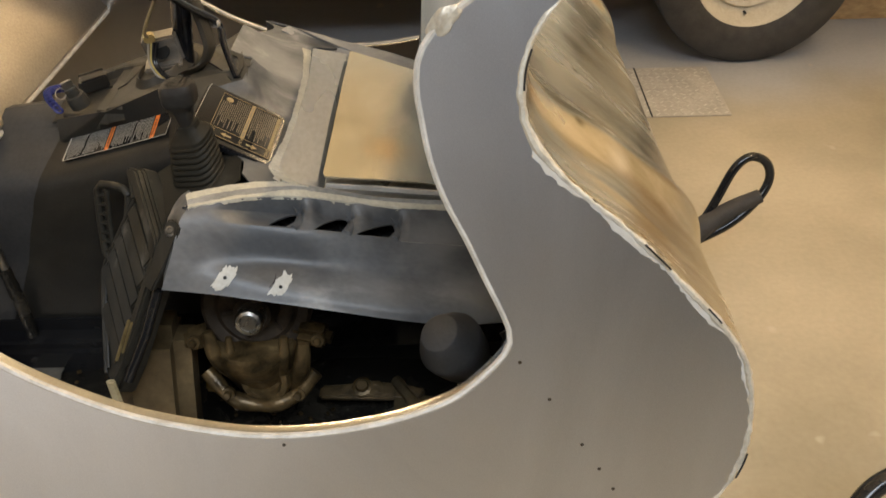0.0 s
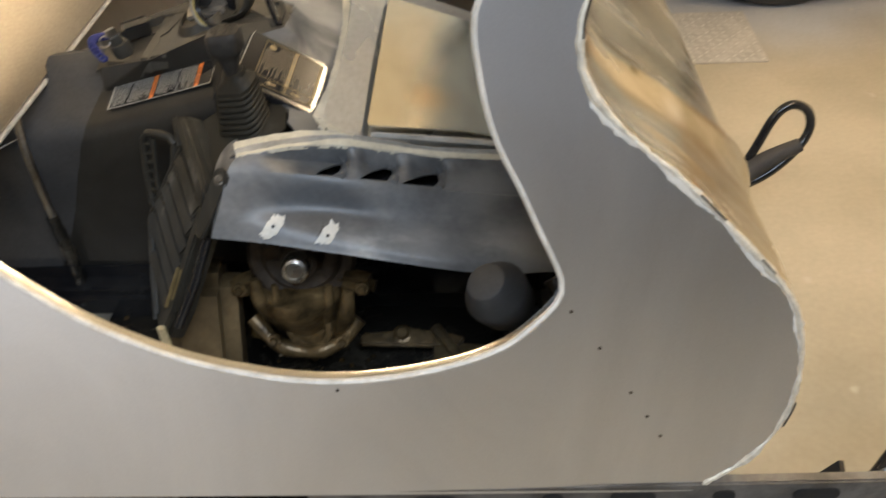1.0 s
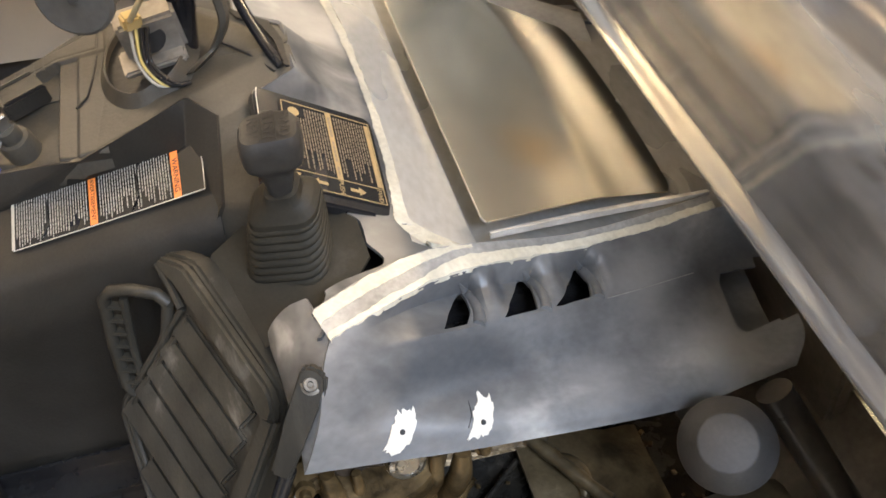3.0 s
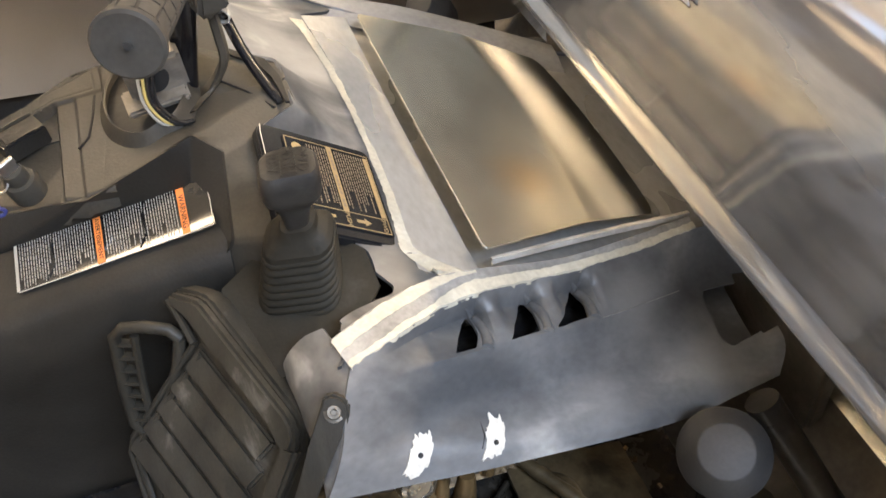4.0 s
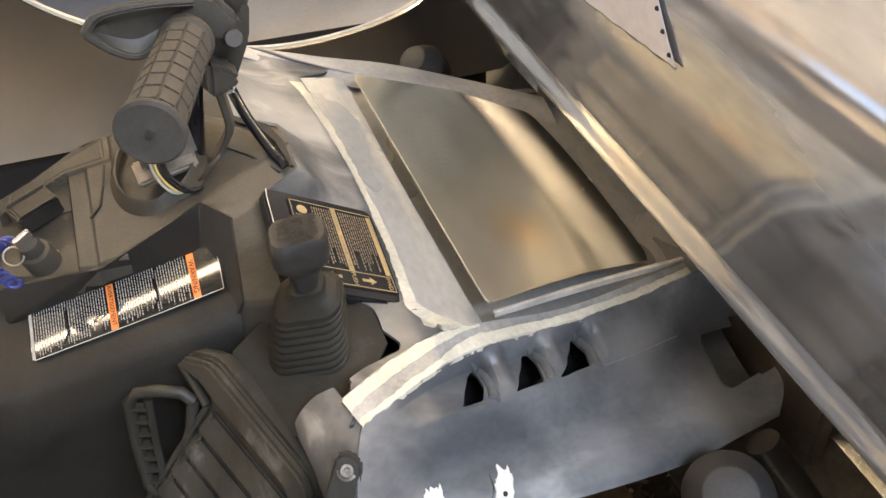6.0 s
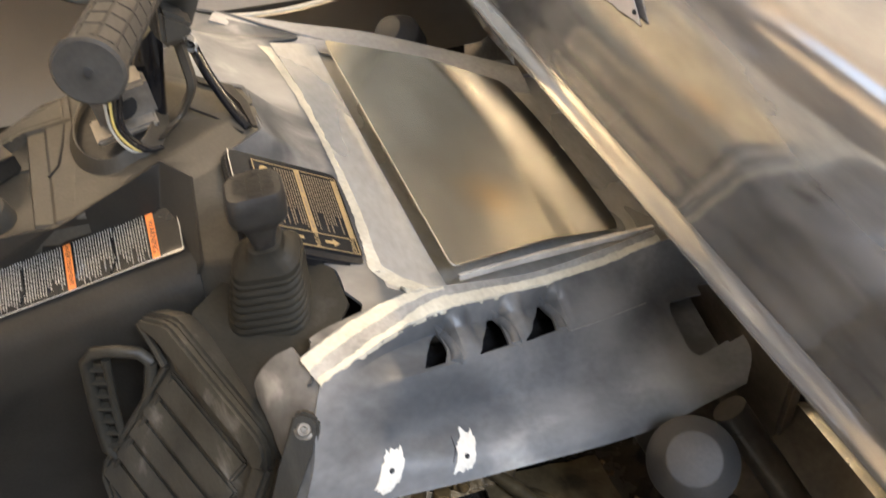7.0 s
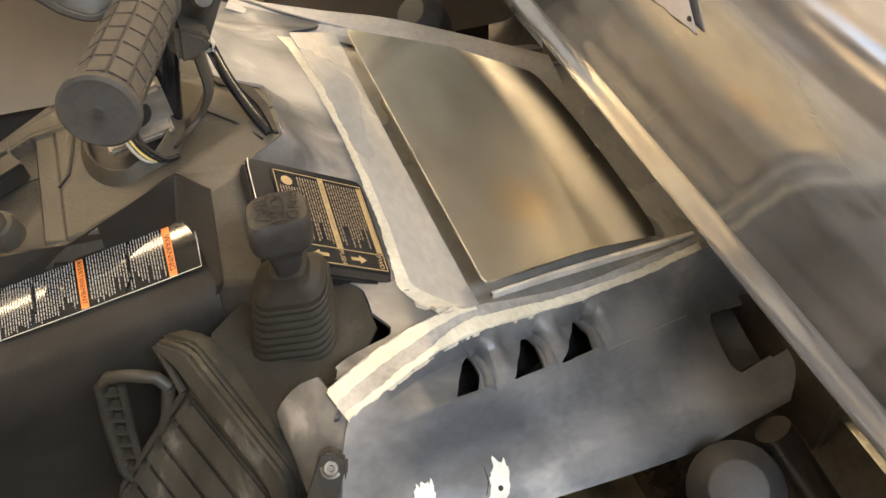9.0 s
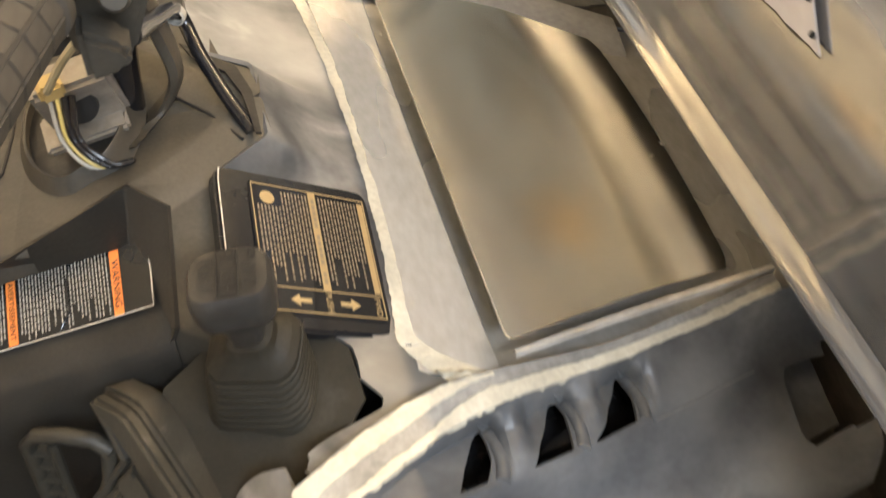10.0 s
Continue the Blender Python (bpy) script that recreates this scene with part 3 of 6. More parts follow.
def holed(fn, nu, nv, holes, thick):
    """The sheet fn(u, v) over the unit square, with polygons in (u, v) cut out of it."""
    def inside(p, poly):
        hit = False
        for (x1, y1), (x2, y2) in zip(poly, poly[1:] + poly[:1]):
            if (y1 > p[1]) != (y2 > p[1]) and p[0] < (x2 - x1) * (p[1] - y1) / (y2 - y1) + x1:
                hit = not hit
        return hit

    def snapped(p, poly):
        best = None
        for a, b in zip(poly, poly[1:] + poly[:1]):
            ax, ay, bx, by = *a, *b
            l2 = (bx - ax) ** 2 + (by - ay) ** 2
            t = max(0, min(1, ((p[0] - ax) * (bx - ax) + (p[1] - ay) * (by - ay)) / max(l2, 1e-12)))
            q = (ax + t * (bx - ax), ay + t * (by - ay))
            d = (q[0] - p[0]) ** 2 + (q[1] - p[1]) ** 2
            if best is None or d < best[0]:
                best = (d, q)
        return best[1]

    uv = {(i, j): (i / nu, j / nv) for i in range(nu + 1) for j in range(nv + 1)}
    faces, edge = [], {}
    for i in range(nu):
        for j in range(nv):
            c = ((i + 0.5) / nu, (j + 0.5) / nv)
            cut = [h for h in holes if inside(c, h)]
            ring = [(i, j), (i + 1, j), (i + 1, j + 1), (i, j + 1)]
            if cut:
                for k in ring:
                    edge[k] = cut[0]
            else:
                faces.append(ring)
    for k, poly in edge.items():
        if 0 < k[0] < nu and 0 < k[1] < nv:
            uv[k] = snapped(uv[k], poly)
    bm, V = bmesh.new(), {}
    for ring in faces:
        for k in ring:
            if k not in V:
                V[k] = bm.verts.new(fn(*uv[k]))
        bm.faces.new([V[k] for k in ring])
    bmesh.ops.recalc_face_normals(bm, faces=bm.faces)
    bmesh.ops.solidify(bm, geom=list(bm.faces), thickness=thick)
    return bm


def facets_box(outline, y0, y1, bevel=0.003):
    """A block with an (x, z) outline between two y planes."""
    return slab(outline, Matrix(((1, 0, 0, 0), (0, 0, 1, y0), (0, 1, 0, 0), (0, 0, 0, 1))), y1 - y0, bevel)


def facets(verts, faces, thick=0.003, bevel=0.0015):
    bm = bmesh.new()
    V = [bm.verts.new(v) for v in verts]
    for f in faces:
        bm.faces.new([V[k] for k in f])
    bmesh.ops.recalc_face_normals(bm, faces=bm.faces)
    if bevel:
        bmesh.ops.bevel(bm, geom=[e for e in bm.edges if len(e.link_faces) == 2], offset=bevel * 2, segments=3, affect="EDGES", profile=0.5, clamp_overlap=True)
    bmesh.ops.solidify(bm, geom=list(bm.faces), thickness=thick)
    return bm


def lettering(name, body, size, m, mat, parent, spread=1.0):
    """Raised letters of the built-in font, centred on m's origin."""
    cu = bpy.data.curves.new("letters", "FONT")
    cu.body, cu.size, cu.extrude, cu.align_x, cu.align_y, cu.space_character = body, size, 0.00015, "CENTER", "CENTER", spread
    tmp = new("letters", cu)
    me = bpy.data.meshes.new_from_object(tmp.evaluated_get(bpy.context.evaluated_depsgraph_get()))
    bpy.data.objects.remove(tmp)
    me.transform(m)
    me.materials.clear()
    me.materials.append(mat)
    ob = new(name, me)
    ob.parent = parent
    return ob


# ---- console: tray, lid, crest
tray_l = [(-0.181, 0.885, 0.7135), (-0.174, 0.985, 0.7150), (-0.172, 1.08, 0.7155), (-0.174, 1.175, 0.7150), (-0.181, 1.275, 0.7135)]
tray_m = [(-0.125, 0.876, 0.6965), (-0.128, 1.08, 0.6985), (-0.125, 1.284, 0.6965)]
tray_r = [(0.18, 0.922, 0.623), (0.185, 1.08, 0.628), (0.18, 1.238, 0.623)]
A, B, C = catmull(tray_l, 40), catmull(tray_m, 40), catmull(tray_r, 40)
tray_rows = []
for a, b, c in zip(A, B, C):
    deep = 0.30 + 0.70 * min(1, max(0, (0.190 - abs(a.y - YC)) / 0.03))
    tray_rows.append([a, a.lerp(b, 0.3), a.lerp(b, 0.6), a.lerp(b, 0.90), a.lerp(b, 0.93) + Vector((0, 0, -0.0035 * deep)), b + Vector((-0.0015, 0, -0.021 * deep)), b.lerp(c, 0.3) + Vector((0, 0, -0.016 * deep)), b.lerp(c, 0.62) + Vector((0, 0, -0.010)), b.lerp(c, 0.80) + Vector((0, 0, -0.008)), c + Vector((0, 0, 0.002))])
part("console_tray", sheet(tray_rows, 0.003), TRAYM, sled, "pale satin sanded tray round the lid")
lid_m = axes((0, 0, 0.6785), (1, 0, -0.25), (0, 1, 0))


def lid_half(x):
    """Half the lid's width at x: rounded rear corners, then a straight taper."""
    if x < -0.1215:
        return 0.178 + 0.0075 * math.sqrt(max(0, 1 - ((-0.1215 - x) / 0.0048) ** 2))
    return 0.1855 - 0.047 * (x + 0.1215) / 0.198


def lid_bend(x, y):
    """The sheet is folded down across its front third and is a little uneven."""
    f = x - 0.006 + 0.9 * (y / 0.4) ** 2 * 0.12
    fold = -0.0725 * (math.sqrt(f * f + 0.000012) + f)
    return fold + 0.0005 * noise.noise(Vector((x * 14, y * 9, 2))) + 0.00012 * noise.noise(Vector((x * 45, y * 30, 7)))


lid_rows = []
for k in range(71):
    row = []
    for j in range(41):
        w = j / 20 - 1
        end = 0.087 + 0.006 * (1 - w * w) - 0.006 * max(0, abs(w) - 0.93) / 0.07
        x = -0.1263 + 0.0048 * (k / 6) ** 1.6 if k < 6 else -0.1215 + (end + 0.1215) * (k - 6) / 64
        y = lid_half(x) * w
        row.append(lid_m @ Vector((x, YC + y, 0.0020 + lid_bend(x, y))))
    lid_rows.append(row)
part("console_lid", sheet(lid_rows, 0.0020), LIDM, sled, "brushed aluminium lid with rounded corners, faint smears and an amber stain")
for p in ((0.080, 1.068),):
    m = axes((p[0], p[1], 0.6760 - 0.25 * p[0]), (1, 0, -0.33), (0, 1, 0))
    lid_ob = bpy.data.objects["console_lid"]
    part("rivet", lathe([(0, 0.001), (0.0014, 0.0008), (0.002, 0)], m, 10), STEEL, lid_ob)


def crest(u, v):
    """Grey top from the black covers (u = 0) down to the tray (u = 1); v runs from the near side to the far one."""
    y = 0.806 + (1.354 - 0.806) * v
    d = abs(y - YC)
    left = -0.237 if d < 0.035 else -0.237 - 0.037 * min(1, (d - 0.035) / 0.025)
    zl = 0.770
    if d > 0.15:
        k = min(1, (d - 0.15) / 0.09)
        zl = 0.770 - 0.043 * (k * k * (3 - 2 * k))
        left = -0.274
    right = -0.181 + 0.009 * (1 - min(1, d / 0.18) ** 2)
    zr = 0.7145
    if d > 0.195:
        edge = [(0.195, -0.181, 0.7145), (0.207, -0.150, 0.706), (0.214, -0.143, 0.7045), (0.225, -0.180, 0.716), (0.242, -0.217, 0.7235), (0.264, -0.256, 0.729), (0.280, -0.268, 0.730)]
        for (d0, x0, z0), (d1, x1, z1) in zip(edge, edge[1:]):
            if d0 <= d <= d1:
                k = (d - d0) / (d1 - d0)
                right, zr = x0 + (x1 - x0) * k, z0 + (z1 - z0) * k
    k = max(0, min(1, (d - 0.232) / 0.030))
    left = left + (right - 0.003 - left) * k
    zl = zl + (zr - zl) * k
    s = u + 0.10 * math.sin(math.pi * u)
    return Vector((left + (right - left) * u, y, zl + (zr - zl) * s))


boot_hole = [(-0.05, 0.055), (0.20, 0.070), (0.40, 0.094), (0.53, 0.116), (0.64, 0.150), (0.62, 0.180), (0.44, 0.200), (0.18, 0.204), (-0.05, 0.206)]
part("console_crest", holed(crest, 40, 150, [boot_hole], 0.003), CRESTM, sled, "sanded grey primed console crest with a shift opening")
# Dark panel and sheet added as the shade around the lever's opening.
part("inner_wall", block((0.21, 0.004, 0.26), pose(-0.275, 0.957, 0.565), 0.001), DARK, sled, "dark panel added as shade in the gap beside the gear lever")
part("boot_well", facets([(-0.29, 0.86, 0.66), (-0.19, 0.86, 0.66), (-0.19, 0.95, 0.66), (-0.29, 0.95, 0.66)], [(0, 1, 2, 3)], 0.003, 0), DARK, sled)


# ---- skirts with three scoops and a stepped front end
CURVES = [
    [(-0.258, 0.806, 0.729), (-0.210, 0.829, 0.724), (-0.174, 0.847, 0.714), (-0.136, 0.860, 0.702), (-0.057, 0.879, 0.675), (0.014, 0.897, 0.654), (0.113, 0.920, 0.639), (0.175, 0.930, 0.626)],
    [(-0.268, 0.787, 0.720), (-0.215, 0.806, 0.706), (-0.170, 0.815, 0.693), (-0.118, 0.824, 0.679), (-0.062, 0.838, 0.659), (0.000, 0.855, 0.637), (0.120, 0.888, 0.600), (0.170, 0.893, 0.588)],
    [(-0.276, 0.768, 0.695), (-0.220, 0.783, 0.674), (-0.160, 0.795, 0.657), (-0.020, 0.812, 0.617), (0.110, 0.838, 0.594), (0.160, 0.845, 0.588)],
    [(-0.285, 0.758, 0.672), (-0.223, 0.763, 0.661), (-0.163, 0.763, 0.645), (-0.020, 0.772, 0.604), (0.110, 0.798, 0.582), (0.158, 0.808, 0.582)],
    [(-0.292, 0.754, 0.655), (-0.224, 0.750, 0.646), (-0.150, 0.751, 0.629), (0.010, 0.764, 0.584), (0.095, 0.776, 0.573), (0.140, 0.784, 0.568)],
]
SAMPLED = [catmull(c, 120) for c in CURVES]


def skirt(u, v):
    k = min(119.999, u * 120)
    i, f = int(k), k - int(k)
    P = [c[i].lerp(c[i + 1], f) for c in SAMPLED]
    P = [2 * P[0] - P[1]] + P + [2 * P[-1] - P[-2]]
    w = min(3.999, v * 4)
    j, t = int(w), w - int(w)
    a, b, c, d = P[j:j + 4]
    q = 0.5 * (2 * b + (c - a) * t + (2 * a - 5 * b + 4 * c - d) * t * t + (3 * b - a - 3 * c + d) * t ** 3)
    # the trough with three scoops: each one deepens forwards and ends in an upright fin
    down = max(0, min(1, v / 0.10, (0.262 - v) / 0.155))
    return q + Vector((0, 0.015, -0.019)) * trough(q.x) * down


def trough(x):
    marks = [(-0.240, 0.0), (-0.190, 0.75), (-0.152, 1.0), (-0.146, 1.0), (-0.138, 0.25), (-0.132, 0.15), (-0.120, 0.65), (-0.095, 1.0), (-0.089, 1.0), (-0.081, 0.25), (-0.075, 0.15), (-0.062, 0.65), (-0.040, 1.0), (-0.034, 1.0), (-0.026, 0.2), (-0.018, 0.0)]
    for (x0, d0), (x1, d1) in zip(marks, marks[1:]):
        if x0 <= x <= x1:
            k = (x - x0) / (x1 - x0)
            return d0 + (d1 - d0) * k * k * (3 - 2 * k)
    return 0.0


def u_at(x):
    return min(range(121), key=lambda k: abs(SAMPLED[1][k].x - x)) / 120


def v_poly(pts):
    return [(min(range(241), key=lambda k: abs(skirt(k / 240, v).x - x)) / 240, v) for x, v in pts]


vents = [v_poly(p) for p in (
    [(-0.152, 0.105), (-0.150, 0.145), (-0.152, 0.200), (-0.158, 0.252), (-0.178, 0.252), (-0.170, 0.190), (-0.160, 0.130)],
    [(-0.096, 0.095), (-0.093, 0.145), (-0.094, 0.200), (-0.098, 0.252), (-0.128, 0.252), (-0.118, 0.190), (-0.105, 0.120)],
    [(-0.038, 0.095), (-0.036, 0.145), (-0.039, 0.200), (-0.044, 0.252), (-0.082, 0.252), (-0.066, 0.190), (-0.047, 0.120)])]
u1, u2 = u_at(0.102), u_at(0.150)
step = [(u1, 0.34), (u1 + 0.01, 0.31), (u2, 0.32), (u2, 0.62), (u1 + 0.02, 0.63), (u1 + 0.003, 0.58)]
notch = [(u2, 0.26), (1.01, 0.26), (1.01, 0.64), (u2, 0.64)]
rnd = random.Random(11)
for flip in (False, True):
    f = mirror if flip else Vector
    ob = part("console_skirt", holed(lambda u, v: f(skirt(u, v)), 220, 88, vents + [step, notch], 0.0025), PRIMER, sled, "sanded dark grey primed side skirt with three scoops")
    rec = sheet([[f(skirt(u1 + (u2 - u1) * i / 8, 0.30 + 0.36 * j / 8) + Vector((0.002, 0.014, -0.016))) for j in range(9)] for i in range(9)], 0.002)
    part("recess", rec, PRIMER, ob)
    for x in (-0.149, -0.090, -0.036):
        u0 = min(range(241), key=lambda k: abs(skirt(k / 240, 0.25).x - x)) / 240
        lip = [f(skirt(u0 - 0.018 * (1 - k / 16) ** 2 + 0.010 * math.sin(math.pi * k / 16), 0.055 + 0.200 * k / 16) + Vector((0, -0.0015, 0.0015))) for k in range(17)]
        part("scoop_lip", tube(lip, [0.0014 + 0.0036 * min(1, k / 6) for k in range(17)], 10), PRIMER, ob, "rounded lip of a scoop")
    # Black sheet behind the scoops stands in for the shade inside them.
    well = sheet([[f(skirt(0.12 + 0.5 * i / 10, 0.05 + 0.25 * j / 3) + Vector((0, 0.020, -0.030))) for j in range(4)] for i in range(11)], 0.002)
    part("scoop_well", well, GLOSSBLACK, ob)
    if not flip:
        # bare sanded spots with a drilled hole, and a scored line above one
        for (sx, sz, sy) in ((-0.223, 0.661, 0.763), (-0.163, 0.645, 0.763)):
            o = Vector((sx, sy, sz))
            best = min(((skirt(i / 200, j / 100) - o).length, i / 200, j / 100) for i in range(8, 120) for j in range(55, 98))
            u0, v0 = best[1], best[2]
            tip = (skirt(u0 + 0.02, v0) - skirt(u0 - 0.02, v0)).cross(skirt(u0, v0 + 0.03) - skirt(u0, v0 - 0.03)).normalized()
            tip = tip if tip.y < 0 else -tip
            e1 = (skirt(u0 + 0.01, v0) - skirt(u0 - 0.01, v0)).length / 0.02
            e2 = (skirt(u0, v0 + 0.02) - skirt(u0, v0 - 0.02)).length / 0.04
            rows = []
            for k in range(49):
                a = 2 * math.pi * k / 48
                r = 1.0 + 0.22 * noise.noise(Vector((3.0 * math.cos(a), 3.0 * math.sin(a), sx * 40))) + rnd.uniform(-0.07, 0.07) * (2.4 if abs(math.sin(a)) > 0.8 else 1)
                dx = 0.0100 * r * math.copysign(abs(math.cos(a)) ** 0.6, math.cos(a)) * 0.9 + 0.0045 * math.sin(a)
                dy = -0.0150 * r * math.copysign(abs(math.sin(a)) ** 0.7, math.sin(a))
                rows.append([skirt(u0 + f_ * dx / e1, min(1, v0 + f_ * dy / e2)) + tip * o_ for f_, o_ in ((1.0, 0.0), (0.98, 0.0034), (0.6, 0.0034), (0.05, 0.0034))])
            rows[-1] = rows[0]
            part("bare_spot", sheet(rows), BAREWHITE, ob, "pale bare sanded spot")
            part("drilled_hole", lathe([(0, 0.0008), (0.0018, 0.0008), (0.0021, 0)], axes(skirt(u0, v0) + tip * 0.0034, (1, 0, -0.28), (tip.cross(Vector((1, 0, -0.28))))), 14), DARK, ob)
        part("score_line", tube([skirt(u_at(-0.156), 0.60) + Vector((0, -0.0026, 0.0014)), skirt(u_at(-0.153), 0.68) + Vector((0, -0.0026, 0.0014)), skirt(u_at(-0.157), 0.76) + Vector((0, -0.0026, 0.0014))], [0.0005, 0.0010, 0.0005], 6), DARK, ob)
        part("bright_crease", tube([skirt(u_at(x), 0.262) + Vector((0, -0.0024, 0.0020)) for x in (-0.026, 0.0, 0.03, 0.055, 0.075)], 0.00045, 6), CHANNEL, ob)


# ---- cream filler strips
def filler(lo, hi, f0, f1, lift, ragged, seed, n=130, drop=0.004, span=(0.0, 1.0)):
    """A band between the fractions f0 and f1 of the way from the curve lo to the curve hi, with uneven edges; f0 and f1 may be functions of the way along it."""
    r = random.Random(seed)
    rows, a, b = [], 0.0, 0.0
    up = Vector((0, 0, lift))
    lower, upper = catmull(lo, n), catmull(hi, n)
    for k, (p, q) in enumerate(zip(lower, upper)):
        a, b = 0.55 * a + r.uniform(-ragged, ragged), 0.55 * b + r.uniform(-ragged, ragged)
        s = k / n
        if not span[0] <= s <= span[1]:
            continue
        d = (q - p).normalized()
        e0 = p.lerp(q, f0(s) if callable(f0) else f0) + d * a
        e1 = p.lerp(q, f1(s) if callable(f1) else f1) + d * b
        rows.append([e0 - up - Vector((0, 0, drop)), e0 + up + d * 0.0006, e0.lerp(e1, 0.5) + up * 1.15, e1 + up - d * 0.0006, e1 - up - Vector((0, 0, drop))])
    return sheet(rows)


def draped(bm, lift):
    """Lays a filler patch down on the crest and the tray below it."""
    beds = []
    for name in ("console_crest", "console_tray"):
        me = bpy.data.objects[name].data
        beds.append(BVHTree.FromPolygons([v.co for v in me.vertices], [tuple(p.vertices) for p in me.polygons]))
    for v in bm.verts:
        tops = [h[0].z for h in (bed.ray_cast(Vector((v.co.x, v.co.y, 0.9)), Vector((0, 0, -1))) for bed in beds) if h[0]]
        if tops:
            v.co.z = max(tops) + lift
    return bm


ARM_LO = [(-0.258, 0.800, 0.729), (-0.254, 0.804, 0.729), (-0.210, 0.826, 0.7245), (-0.176, 0.844, 0.7155), (-0.136, 0.858, 0.7035), (-0.057, 0.877, 0.6765), (0.014, 0.895, 0.6555), (0.113, 0.918, 0.6405)]
ARM_HI = [(-0.266, 0.824, 0.733), (-0.261, 0.828, 0.7335), (-0.224, 0.849, 0.7285), (-0.187, 0.865, 0.7225), (-0.150, 0.8755, 0.712), (-0.051, 0.8905, 0.680), (0.030, 0.9105, 0.660), (0.111, 0.931, 0.6455)]
lo, hi = [Vector(p) for p in ARM_LO], [Vector(p) for p in ARM_HI]
part("filler_strip", filler(lo, hi, lambda s: 0.56 + 0.30 * max(0, (s - 0.22) / 0.14), 1.0, 0.0012, 0.0007, 3, span=(0.0, 0.36)), TAPE, sled, "cream filler strip with a ragged edge")
part("filler_strip", filler(lo, hi, -0.02, lambda s: 0.20 + 0.34 * min(1, max(0, (s - 0.20) / 0.14)), 0.0016, 0.0006, 5, 130, 0.0015), TAPE, sled, "cream filler line along the skirt")
part("filler_channel", filler(lo, hi, 0.10, 1.05, 0.0004, 0.0001, 9), CHANNEL, sled, "pale sanded channel between the filler lines")
n2 = [Vector(p) for p in ((-0.189, 0.914, 0.7170), (-0.187, 0.903, 0.7165), (-0.178, 0.890, 0.7160), (-0.163, 0.874, 0.7150))]
q2 = [Vector(p) for p in ((-0.180, 0.916, 0.7155), (-0.172, 0.904, 0.7140), (-0.157, 0.892, 0.7100), (-0.136, 0.880, 0.7075))]
part("filler_strip", draped(filler(n2, q2, 0, 1, 0.0004, 0.0003, 7, 40, 0.002), 0.0006), TAPE, sled, "cream filler patch at the corner")
lip_n = [Vector(p) for p in ((-0.118, 0.8865, 0.7035), (-0.02, 0.9075, 0.6790), (0.115, 0.934, 0.645))]
lip_q = [Vector(p) for p in ((-0.118, 0.8935, 0.7020), (-0.02, 0.9165, 0.6775), (0.115, 0.943, 0.643))]
part("tray_lip", filler(lip_n, lip_q, 0, 0.6, 0.0010, 0.0001, 9), EDGE, sled, "bright tray lip")
# the far arm: a broad smooth grey band beside the lid
FAR_IN = [(-0.236, 1.318, 0.727), (-0.174, 1.296, 0.706), (-0.124, 1.272, 0.692), (-0.001, 1.240, 0.660), (0.113, 1.198, 0.632)]
FAR_OUT = [(-0.226, 1.338, 0.726), (-0.138, 1.325, 0.703), (-0.058, 1.316, 0.683), (0.032, 1.287, 0.660), (0.118, 1.250, 0.640)]
band = [[p, p.lerp(q, 0.25) + Vector((0, 0, 0.0012)), p.lerp(q, 0.6) + Vector((0, 0, 0.0016)), q, q + Vector((0, 0.004, -0.002)), q + Vector((0, 0.006, -0.020))] for p, q in zip(catmull(FAR_IN, 40), catmull(FAR_OUT, 40))]
part("far_arm", sheet(band, 0.002), surface("sanded_grey_arm", (0.27, 0.268, 0.258), (0.38, 0.375, 0.36), 0.4, 0.0, 14, 160, 0.04, 0.1, (1, 1, 1), (0.46, 0.45, 0.43)), sled, "smooth grey sanded arm of the console")
STRIP = [(-0.188, 0.912, 0.7165), (-0.181, 0.985, 0.7185), (-0.179, 1.08, 0.7190), (-0.182, 1.165, 0.7185), (-0.190, 1.235, 0.7170), (-0.196, 1.262, 0.7160)]
part("filler_strip", draped(filler([Vector(p) for p in STRIP], [Vector(p) + Vector((w, 0, -0.35 * w)) for p, w in zip(STRIP, (0.0105, 0.0080, 0.0070, 0.0085, 0.0110, 0.0140))], 0, 1, 0.0006, 0.0006, 21, 130, 0.002), 0.0007), TAPE, sled, "cream filler strip behind the lid")

# ---- rubber bump stops
for flip in (False, True):
    y = 0.713 if not flip else 2 * YC - 0.713
    tilt = -18 if not flip else 18
    m = Matrix.Translation((0.020, y, 0.612 - 0.014 * flip)) @ Matrix.Diagonal((0.93 - 0.07 * flip,) * 3 + (1,)) @ Euler((radians(-tilt if not flip else 12), radians(-26 if not flip else -40), 0)).to_matrix().to_4x4()
    part("bump_stop", lathe([(0, 0.010), (0.0225, 0.010), (0.0240, 0.0092), (0.0252, 0.0072), (0.0395, -0.017), (0.0410, -0.021), (0.0405, -0.030), (0.036, -0.058), (0.030, -0.064), (0.024, -0.066), (0.024, -0.12), (0, -0.12)], m, 40), RUBBER, sled, "grey rubber bump stop")

# ---- gear lever
BX, BY = Vector((0.932, -0.363, 0.25)), Vector((0.363, 0.932, 0.33))      # the boot's sheared base directions
rings = []
